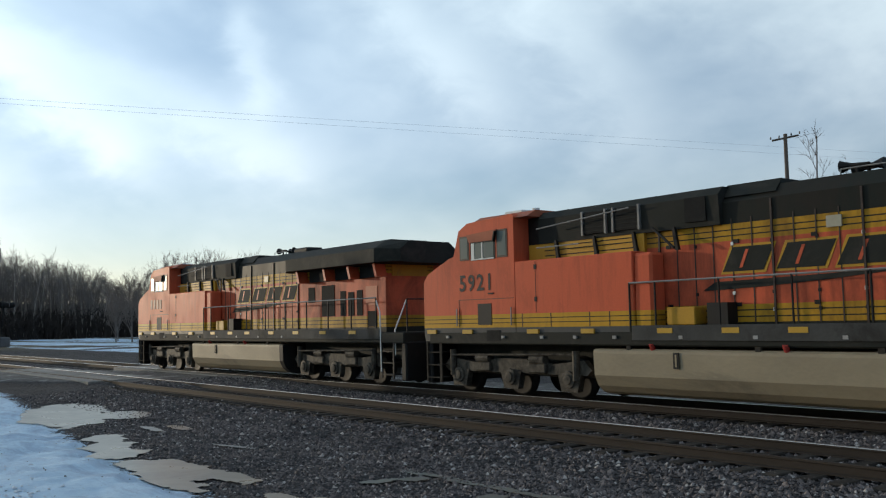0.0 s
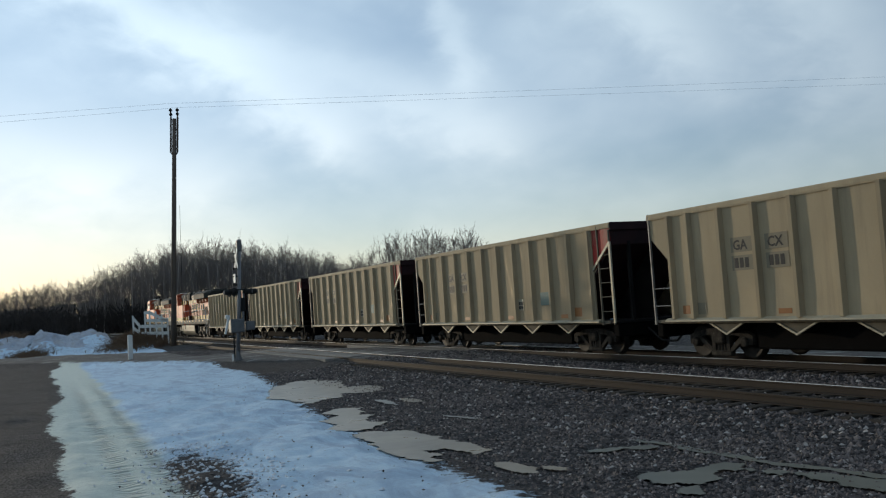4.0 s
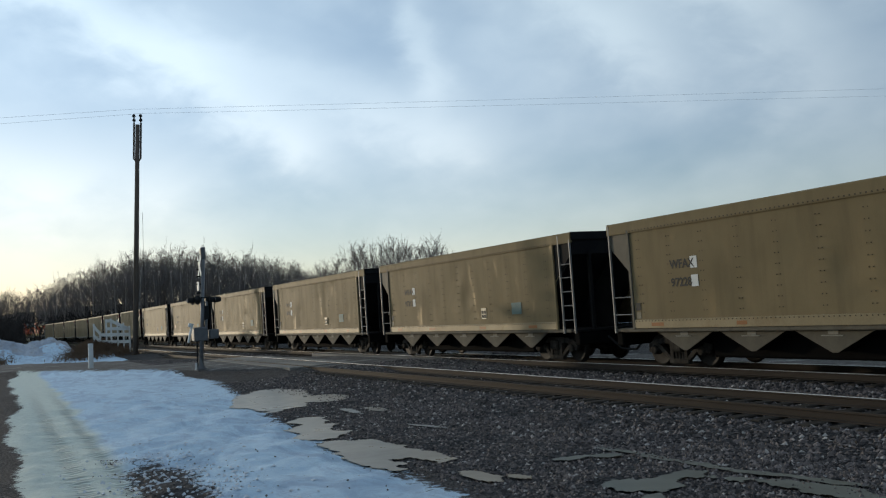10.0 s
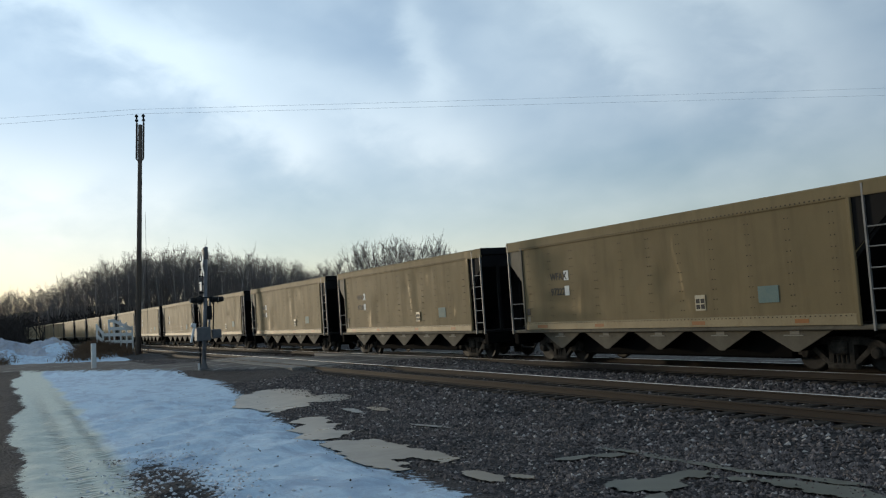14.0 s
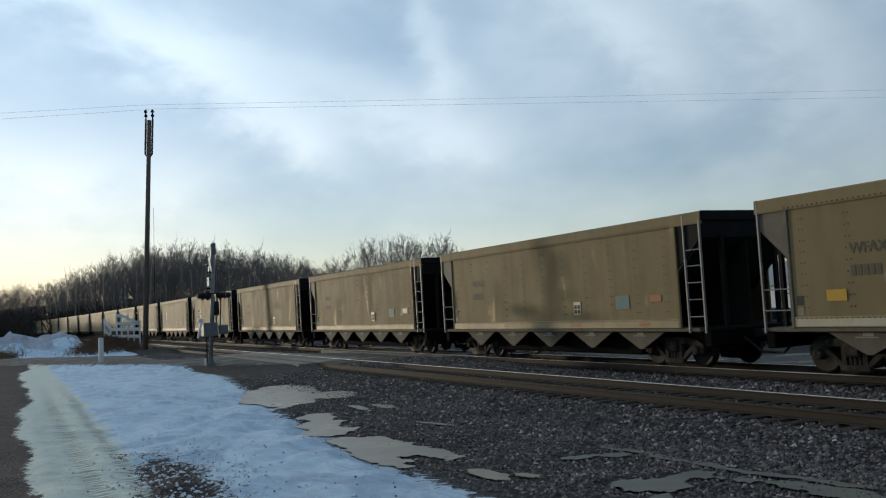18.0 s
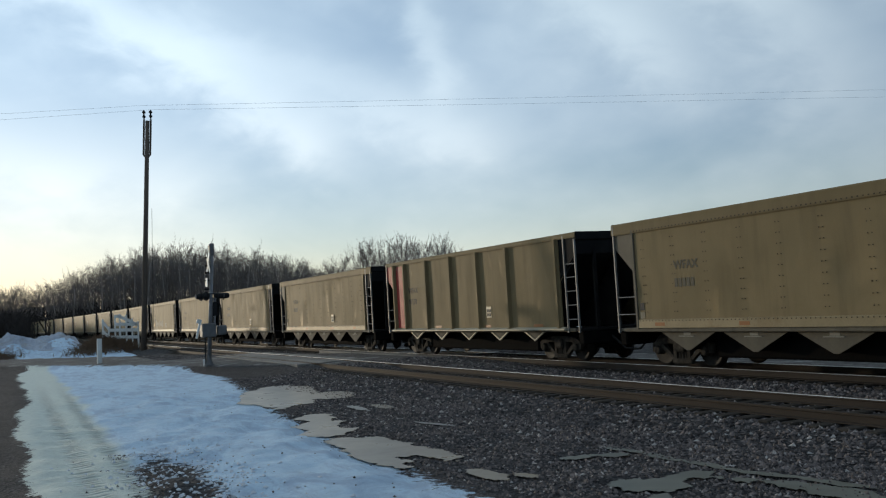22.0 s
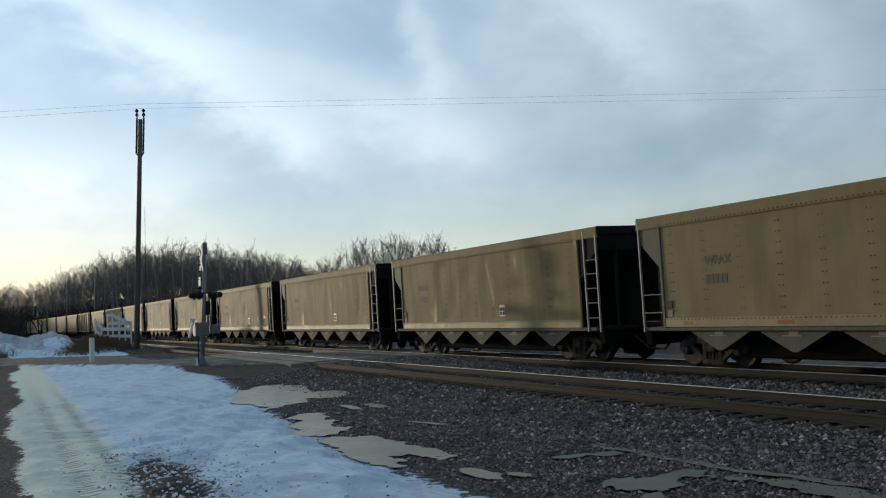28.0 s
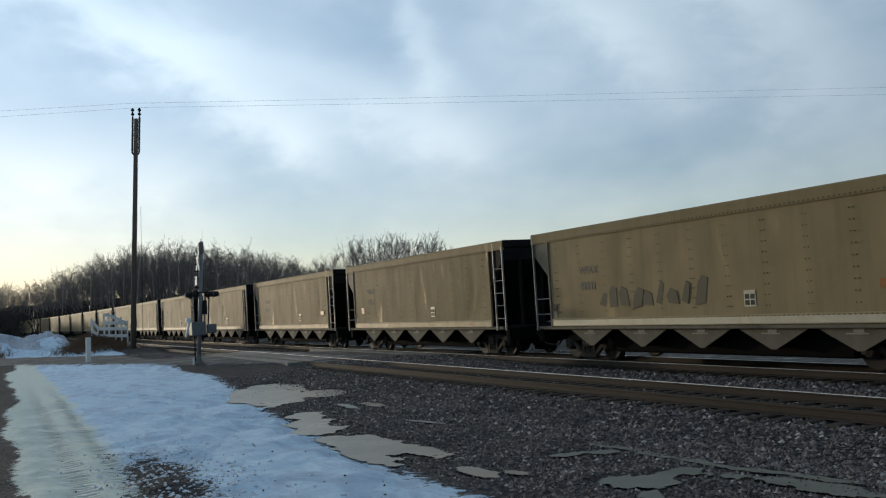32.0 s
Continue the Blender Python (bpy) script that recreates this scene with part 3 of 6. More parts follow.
def build_ground():
    gx = graded(-1.5, 11.6, 0.12, 3200)
    gy = graded(4.0, 30.0, 0.17, 3200, 1.05)
    x, y = np.meshgrid(gx, gy, indexing="ij")
    z = terrain(x, y)
    n, k = len(gx), len(gy)
    idx = np.arange(n * k).reshape(n, k)
    quads = np.stack([idx[:-1, :-1], idx[1:, :-1], idx[1:, 1:], idx[:-1, 1:]], -1).reshape(-1, 4)
    xx = x + line_offset(y)
    # cover of snow: positive inside
    border = np.interp(y, [0, 10, 12.8, 15.4, 18.2, 22.3, 25, 29.4, 36, 43, 47, 60], [4.95, 5.10, 5.35, 5.5, 5.85, 6.2, 6.6, 7.3, 8.2, 9.0, 9.4, 8.9])
    rd = road_dist(x, y)
    snow = np.clip((border - x) * 0.9, -1, 1)
    snow = np.minimum(snow, np.clip((rd - 3.3) * 0.7, -1, 1))
    snow -= 1.6 * np.exp(-((x - 9.2) / 1.2) ** 2 - ((y - 40.6) / 2.4) ** 2)
    left = 0.18 + 0.024 * y + 0.22 * wobble(x, y, 9, 1.6)
    snow = np.where(y < 70, np.minimum(snow, np.clip((x - left) * 2.2, -1, 1)), snow)
    rut = np.hypot((x - 2.35 - 0.02 * (y - 14)) / 0.42, (y - 13.6) / 2.3)
    snow = np.minimum(snow, np.clip((rut - 1) * 0.55 - 0.02, -1, 1))
    beyond = np.clip(0.75 + 0.45 * wobble(x, y, 12, 5), -1, 1)
    beyond = np.minimum(beyond, np.clip((rd - 3.2) * 0.6, -1, 1))
    beyond = np.where(x > 11.5, -0.6, beyond)
    far_road = (rd > 2.4) & (y > 79 - 2.2 * x) & (y > 50)
    snow = np.where(far_road & (xx < 11.3), beyond, snow)
    brush = np.exp(-((x - 8.6) / 2.1) ** 2 - ((y - 77.5) / 3.0) ** 2) + 0.8 * np.exp(-((x - 0.6) / 1.0) ** 2 - ((y - 86) / 2.0) ** 2)
    snow -= 1.3 * np.where(y > 70, brush, 0)
    lot = np.clip(0.1 + 0.7 * wobble(x, y, 14, 4), -1, 1)
    snow = np.where(xx > 22.2, np.minimum(lot, np.clip((xx - 30.0) * 0.6, -1, 1)), snow)
    snow = np.where((xx > 9.4) & (xx < 22.2), -1.0, snow)
    lane = smooth01((1.95 + 0.022 * y + 0.12 * wobble(x, y, 21, 0.8) - x) / 0.35) * smooth01((x - left + 0.3) / 0.3) * (y < 64)
    tread = np.exp(-((x - (1.02 + y * 0.019)) / 0.17) ** 4) + np.exp(-((x - (1.52 + y * 0.024)) / 0.15) ** 4)
    tread = tread * lane * smooth01((46 - y) / 20)
    field = smooth01((np.hypot(x, y) - 90) / 60)
    me = array_mesh("ground", np.stack([x, y, z], -1).reshape(-1, 3), quads, ground_material(), True)
    for name, data in (("snow", snow), ("lane", lane), ("road", smooth01((4.0 - rd) / 1.2)), ("field", field), ("tread", tread)):
        me.attributes.new(name, "FLOAT", "POINT").data.foreach_set("value", data.reshape(-1).astype(np.float32))
    ob = new("ground", me)
    return tagged(ob, "dark gravel ground with patchy snow and a packed lane", "ground", kind="structure")


build_ground()


def ice_material(name, c1, c2, rough):
    m, nt, b = mat_base(name, rough, 0, 0.24)
    n = tex(nt, 1.3, 5, 0.6, distort=0.8)
    nt.links.new(mixc(nt, ramp(nt, n, 0.35, 0.65), c1, c2), b.inputs["Base Color"])
    nt.links.new(calc(nt, "ADD", calc(nt, "MULTIPLY", n, 0.16), rough - 0.08, True), b.inputs["Roughness"])
    bump(nt, b, tex(nt, 5, 4, 0.6), 0.05, 0.02)
    return m


M_MELT = [ice_material("muddy_meltwater", (0.235, 0.178, 0.108), (0.17, 0.130, 0.085), 0.30), ice_material("wet_ice", (0.27, 0.25, 0.215), (0.20, 0.185, 0.16), 0.4),
          ice_material("grey_puddle_ice", (0.105, 0.105, 0.084), (0.15, 0.148, 0.12), 0.5)]
for lay, (style, rounds) in enumerate(PUDDLES):
    reach = max(r[3] for r in rounds) + 2.2
    gx, gy = np.arange(rounds[0][0] - reach * 0.8, rounds[0][0] + reach * 0.8, 0.03), np.arange(rounds[0][1] - reach, rounds[0][1] + reach, 0.05)
    x, y = np.meshgrid(gx, gy, indexing="ij")
    inside = shore(x, y, rounds, 200 + 5 * lay) < 0
    cell = inside[:-1, :-1] & inside[1:, 1:] & inside[1:, :-1] & inside[:-1, 1:]
    idx = np.arange(x.size).reshape(x.shape)
    quads = np.stack([idx[:-1, :-1], idx[1:, :-1], idx[1:, 1:], idx[:-1, 1:]], -1)[cell]
    keep, quads = np.unique(quads, return_inverse=True)
    flat = np.stack([x.reshape(-1)[keep], y.reshape(-1)[keep], np.full(len(keep), GROUND - 0.006 + lay * 0.0006)], -1)
    solid("puddle", array_mesh("puddle", flat, quads.reshape(-1, 4), M_MELT[style]), M_MELT[style], ("shallow muddy puddle reflecting the pale sky", "small patch of melting ice on gravel", "frozen grey puddle in dark gravel")[style], "puddle", "puddles beside the track")

strip = Build()
for k in range(90):
    py = 12.3 - k * 0.075
    px = 8.38 + 0.14 * max(0.0, 9.0 - py) ** 1.3 + 0.03 * math.sin(k * 0.35) + 0.015 * math.sin(k * 1.1)
    w = min(0.085, 0.02 + k * 0.004) + 0.02 * math.sin(k * 0.5) + 0.012 * math.sin(k * 1.9)
    strip.v += [(px - w, py, GROUND + 0.010), (px + w, py + 0.03, GROUND + 0.010)]
    if k:
        strip.f.append((2 * k - 2, 2 * k - 1, 2 * k + 1, 2 * k))
solid("puddle", strip, M_MELT[2], "narrow frozen runnel across dark gravel", "puddle", "puddles beside the track")

# ---- tracks ----
RAIL_SIDE = [(-0.07, -0.17), (0.07, -0.17), (0.07, -0.158), (0.012, -0.14), (0.012, -0.045), (0.036, -0.035), (0.036, -0.008), (-0.036, -0.008), (-0.036, -0.035), (-0.012, -0.045), (-0.012, -0.14), (-0.07, -0.158)]
RAIL_HEAD = [(-0.036, -0.008), (0.036, -0.008), (0.033, -0.002), (0.024, 0.0), (-0.024, 0.0), (-0.033, -0.002)]
tie_mesh = Build().box(-1.28, 1.28, -0.115, 0.115, -0.34, -0.168, bevel=0.02).mesh("tie", M_TIE)


def build_track(name, x0, label, worn):
    tr = thing(name, label, "railway track", kind="structure")
    for side in (-0.755, 0.755):
        rl = part("rail", sweep([(side + x, z) for x, z in RAIL_SIDE], x0), M_RAIL, tr)
        part("rail_head", sweep([(side + x, z) for x, z in RAIL_HEAD], x0), M_RAILTOP if worn or side > 0 else M_RAIL, rl, "polished running surface")
    bed = sweep([(-2.3, -0.5), (-1.75, -0.225), (1.75, -0.225), (2.3, -0.5)], x0)
    part("ballast_bed", bed, M_STONE, tr, "dark crushed stone")
    rr = random.Random(int(x0))
    far = Build()
    for i in range(-60, 1000):
        s = i * 0.5 + rr.uniform(-0.03, 0.03)
        px, py, h = on_line(s, x0)
        if -4 < s < 66:
            part("tie", tie_mesh, M_TIE, tr, at=pose(px + rr.uniform(-0.04, 0.04), py, 0, 0, 0, h + rr.uniform(-1, 1)))
        elif s < 330:
            far.box(-1.28, 1.28, -0.115, 0.115, -0.34, -0.172, pose(px, py, 0, 0, 0, h))
    tagged(part("far_ties", far, M_TIE, tr), kind="stuff")
    return tr


build_track("track_near", TRACK_NEAR, "empty railway track with rusty rails on dark ballast", False)
build_track("track_train", TRACK_TRAIN, "railway track on dark ballast under the coal train", True)

# planked level crossing
crossing = thing("level_crossing", "worn grey timber level crossing over both tracks", "level crossing", kind="structure")
rr = random.Random(8)
M_PLANK = surf("worn_crossing_timber", (0.20, 0.185, 0.165), (0.28, 0.26, 0.235), 2, 25, 0.8, 0, 0.4, stretch=(6, 0.6, 2), vary=0.3)
plank_mesh = Build().box(-0.145, 0.145, -2.4, 2.4, -0.19, -0.012, bevel=0.012).mesh("plank", M_PLANK)
for x0 in (TRACK_NEAR, TRACK_TRAIN):
    for row in range(3):
        for off in (-1.3, -1.0, -0.5, -0.2, 0.1, 0.4, 1.0, 1.3):
            shift = (x0 - 13.4) * -1.9
            part("plank", plank_mesh, M_PLANK, crossing, at=pose(x0 + off + 0.03, 37.2 + row * 4.84 + shift * 0.35, rr.uniform(-0.012, 0.004), 0, 0, rr.uniform(-0.2, 0.2)))


# ballast stones: the nearest as real, uneven pieces
def build_stones(name, label, spots, smin, smax, seed):
    r = np.random.RandomState(seed)
    n = len(spots)
    base = np.array([(1, 0, 0), (-1, 0, 0), (0, 1, 0), (0, -1, 0), (0, 0, 1), (0, 0, -1)], float)
    tri = np.array([(0, 2, 4), (2, 1, 4), (1, 3, 4), (3, 0, 4), (2, 0, 5), (1, 2, 5), (3, 1, 5), (0, 3, 5)])
    v = base[None] * r.uniform(0.55, 1.15, (n, 6, 1)) + r.uniform(-0.28, 0.28, (n, 6, 3))
    ang = r.uniform(0, 6.28, (n, 1))
    c, s = np.cos(ang), np.sin(ang)
    v = np.stack([v[..., 0] * c - v[..., 1] * s, v[..., 0] * s + v[..., 1] * c, v[..., 2] * 0.75], -1)
    v = v * r.uniform(smin, smax, (n, 1, 1)) + spots[:, None, :]
    f = (tri[None] + (np.arange(n) * 6)[:, None, None]).reshape(-1, 3)
    ob = new(name, array_mesh(name, v.reshape(-1, 3), f, M_GRAVEL))
    return tagged(ob, label, "gravel", kind="stuff")


M_GRAVEL, _nt, _b = mat_base("crushed_stone", 0.7, 0.0, 0.3)
_g = _nt.nodes.new("ShaderNodeNewGeometry")
_c = mixc(_nt, _g.outputs["Random Per Island"], (0.019, 0.0165, 0.0170), (0.205, 0.170, 0.158))
_c = mixc(_nt, ramp(_nt, _g.outputs["Random Per Island"], 0.93, 0.97), _c, (0.40, 0.365, 0.335))
_nt.links.new(_c, _b.inputs["Base Color"])
bump(_nt, _b, tex(_nt, 60, 3), 0.3, 0.004)


def scatter(n, x0, x1, y0, y1, seed, power=1.8):
    r = np.random.RandomState(seed)
    y = y0 + (y1 - y0) * r.uniform(0, 1, n) ** power
    x = r.uniform(x0, x1, n)
    return np.stack([x, y, np.zeros(n)], -1)


sp = scatter(60000, 8.2, 19.7, 4.5, 62, 1)
sp[:, 2] = terrain(sp[:, 0], sp[:, 1]) + 0.006
sp = sp[(np.minimum(np.abs(np.abs(sp[:, 0] - TRACK_NEAR) - 0.755), np.abs(np.abs(sp[:, 0] - TRACK_TRAIN) - 0.755)) > 0.09)]
sp = sp[~((sp[:, 1] > 34) & (sp[:, 1] < 50))]
build_stones("ballast_stones", "loose dark grey crushed ballast stones between the rails", sp, 0.028, 0.062, 2)
sp = scatter(38000, 4.6, 9.6, 4.5, 34, 3)
sp[:, 2] = terrain(sp[:, 0], sp[:, 1]) + 0.002
edge = np.interp(sp[:, 1], [0, 10, 14.8, 17, 20.7, 22.3, 25, 29.5, 36], [4.85, 4.95, 5.05, 5.25, 5.6, 6.1, 6.5, 6.9, 7.5])
sp = sp[sp[:, 0] > edge + 0.35 + 0.4 * np.random.RandomState(5).normal(size=len(sp)) ** 2]
for k, (_, rounds) in enumerate(PUDDLES):
    sp = sp[shore(sp[:, 0], sp[:, 1], rounds, 200 + 5 * k) > -0.02]
build_stones("gravel_stones", "loose dark gravel scattered between puddles", sp, 0.018, 0.045, 6)

# crumbs of dirt on the snow and lumps of snow in the bare rut
r_ = np.random.RandomState(17)
n_ = 300
sp = np.stack([r_.uniform(2.0, 6.5, n_), 5 + 35 * r_.uniform(0, 1, n_) ** 1.5, np.zeros(n_)], -1)
sp = sp[np.abs(sp[:, 0] - np.interp(sp[:, 1], [0, 10, 20, 30, 40], [4.9, 4.95, 5.4, 6.9, 8.0]) + 0.3) < r_.exponential(0.6, len(sp))]
rt = np.stack([r_.normal(2.45, 0.5, 260), r_.normal(13.4, 1.7, 260), np.zeros(260)], -1)
lane_ = np.stack([r_.normal(1.95, 0.10, 40), r_.normal(16.8, 0.25, 40), np.zeros(40)], -1)
sp = np.concatenate([sp, rt, lane_])
sp[:, 2] = terrain(sp[:, 0], sp[:, 1]) + 0.012
build_stones("dirt_crumbs", "dark crumbs of dirt scattered on the snow", sp, 0.008, 0.024, 18)
M_LUMP = surf("crusty_snow_lump", (0.74, 0.77, 0.81), (0.62, 0.66, 0.71), 6, 40, 0.7, 0, 0.5)
M_KEEP, M_GRAVEL = M_GRAVEL, M_LUMP
sp = np.stack([r_.normal(2.45, 0.62, 420), r_.normal(13.6, 2.0, 420), np.zeros(420)], -1)
sp[:, 2] = terrain(sp[:, 0], sp[:, 1]) + 0.008
build_stones("snow_lumps", "broken lumps of crusted snow around a bare rut", sp, 0.015, 0.05, 19)
M_GRAVEL = M_KEEP


# ---- hopper cars ----
WHEEL = Build().lathe((0, 0, 0), (1, 0, 0), [(-0.07, 0.10), (-0.07, 0.16), (-0.045, 0.30), (-0.065, 0.37), (-0.065, 0.42), (0.03, 0.425), (0.055, 0.46), (0.07, 0.46), (0.07, 0.36), (0.03, 0.30), (0.05, 0.14), (0.05, 0.10)], 28).mesh("wheel", M_WHEEL, True)
AXLE = Build().tube((-1.02, 0, 0), (1.02, 0, 0), 0.075, n=10).mesh("axle", M_WHEEL, True)
BOLSTER = Build().box(-1.15, 1.15, -0.2, 0.2, 0.42, 0.72, bevel=0.04).mesh("bolster", M_UNDER)


def side_frame_mesh():
    b = Build()
    top = [(-1.14, 0.62), (-0.95, 0.72), (-0.45, 0.80), (0.45, 0.80), (0.95, 0.72), (1.14, 0.62), (1.14, 0.40), (0.98, 0.40), (0.92, 0.56), (0.55, 0.63), (-0.55, 0.63), (-0.92, 0.56), (-0.98, 0.40), (-1.14, 0.40)]
    b.prism(top, -0.07, 0.07)
    for s in (-1, 1):
        b.prism([(s * 0.90, 0.60), (s * 0.72, 0.62), (s * 0.26, 0.24), (s * 0.26, 0.12)], -0.055, 0.055)
        b.prism([(s * 0.20, 0.66), (s * 0.32, 0.66), (s * 0.32, 0.20), (s * 0.20, 0.20)], -0.065, 0.065)
        b.lathe((0, s * 0.89, 0.46), (1, 0, 0), [(-0.15, 0.09), (-0.13, 0.12), (0.06, 0.14)], 14)
    b.box(-0.08, 0.08, -0.38, 0.38, 0.10, 0.24, bevel=0.03)
    for y in (-0.12, 0.0, 0.12):
        b.tube((0, y, 0.24), (0, y, 0.5), 0.05, n=8)
    return b.mesh("side_frame", M_UNDER)


SIDE_FRAME = side_frame_mesh()


def add_truck(parent, y):
    t = part("truck", BOLSTER, M_UNDER, parent, "dusty cast-steel truck", at=Matrix.Translation((0, y, 0)))
    for x in (-0.99, 0.99):
        part("side_frame", SIDE_FRAME, M_UNDER, t, at=Matrix.Translation((x, 0, 0)))
    for a in (-0.89, 0.89):
        part("axle", AXLE, M_WHEEL, t, at=Matrix.Translation((0, a, 0.46)))
        for x, turn in ((-0.78, 0), (0.78, 180)):
            part("wheel", WHEEL, M_WHEEL, t, "worn steel wheel", at=pose(x, a, 0.46, 0, 0, turn))


def dented_sheet(side, seed, x=1.56, y0=-6.16, y1=6.27, z0=1.29, z1=3.67, amount=0.03):
    """A plate with bulges and dents, 25 mm thick."""
    ny, nz = 74, 18
    r = random.Random(seed)
    dents = [(r.uniform(y0, y1), r.uniform(z0, z1), r.uniform(0.15, 0.6), r.uniform(0.2, 0.8), -r.uniform(0, 1)) for _ in range(22)]
    v, f = [], []
    for i in range(ny + 1):
        y = y0 + (y1 - y0) * i / ny
        for j in range(nz + 1):
            z = z0 + (z1 - z0) * j / nz
            rim = min(1, (y - y0) / 0.25, (y1 - y) / 0.25, (z - z0) / 0.2, (z1 - z) / 0.2)
            d = 0.006 * (math.cos(y * 2 * math.pi / 1.17) - 1) * math.sin((z - z0) / (z1 - z0) * math.pi)
            for a, c, w, h, s in dents:
                d += s * amount * math.exp(-((y - a) / w) ** 2 - ((z - c) / h) ** 2)
            d *= 1 - math.exp(-((y - 4.35) / 1.1) ** 4 - ((z - 2.45) / 0.7) ** 4)
            v.append((side * (x + d * max(rim, 0)), y, z))
    n = nz + 1
    for i in range(ny):
        for j in range(nz):
            f.append((i * n + j, (i + 1) * n + j, (i + 1) * n + j + 1, i * n + j + 1))
    o = len(v)
    v += [(side * (x - 0.10), y, z) for y, z in ((y0, z0), (y1, z0), (y1, z1), (y0, z1))]
    f.append((o, o + 1, o + 2, o + 3))
    b = Build()
    b.v, b.f = v, f
    return b


# Bay slopes are near-black for the shade between bays; outer plates stay tan.
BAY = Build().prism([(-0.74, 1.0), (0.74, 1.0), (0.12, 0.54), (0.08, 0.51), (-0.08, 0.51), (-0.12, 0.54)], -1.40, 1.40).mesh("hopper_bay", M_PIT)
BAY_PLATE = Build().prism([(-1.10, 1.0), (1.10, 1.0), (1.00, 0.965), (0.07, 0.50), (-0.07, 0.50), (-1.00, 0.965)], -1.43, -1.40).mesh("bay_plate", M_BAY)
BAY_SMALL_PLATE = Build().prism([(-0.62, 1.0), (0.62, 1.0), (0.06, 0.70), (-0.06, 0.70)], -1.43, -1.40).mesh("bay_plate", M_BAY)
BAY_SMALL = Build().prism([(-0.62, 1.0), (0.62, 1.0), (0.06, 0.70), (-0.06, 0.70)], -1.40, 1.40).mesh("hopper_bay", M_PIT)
BAY_LIP = Build().prism([(-0.68, 1.0), (-0.60, 1.0), (0, 0.72), (0, 0.67)], -1.46, -1.40).prism([(0.68, 1.0), (0.60, 1.0), (0, 0.72), (0, 0.67)], -1.46, -1.40).mesh("bay_edge", M_STRIP)


M_FADED3 = surf("pale_label", (0.30, 0.285, 0.24), (0.24, 0.225, 0.19), 4, 30, 0.7, 0, 0)
BAY_LABEL = Build().box(-1.436, -1.43, -0.13, 0.13, 0.88, 0.97).box(-1.45, -1.43, -0.24, 0.30, 0.845, 0.868).mesh("bay_label", M_FADED3)
M_RIVET = surf("dull_rivets", (0.055, 0.042, 0.028), (0.075, 0.058, 0.038), 4, 30, 0.6, 0.1, 0)


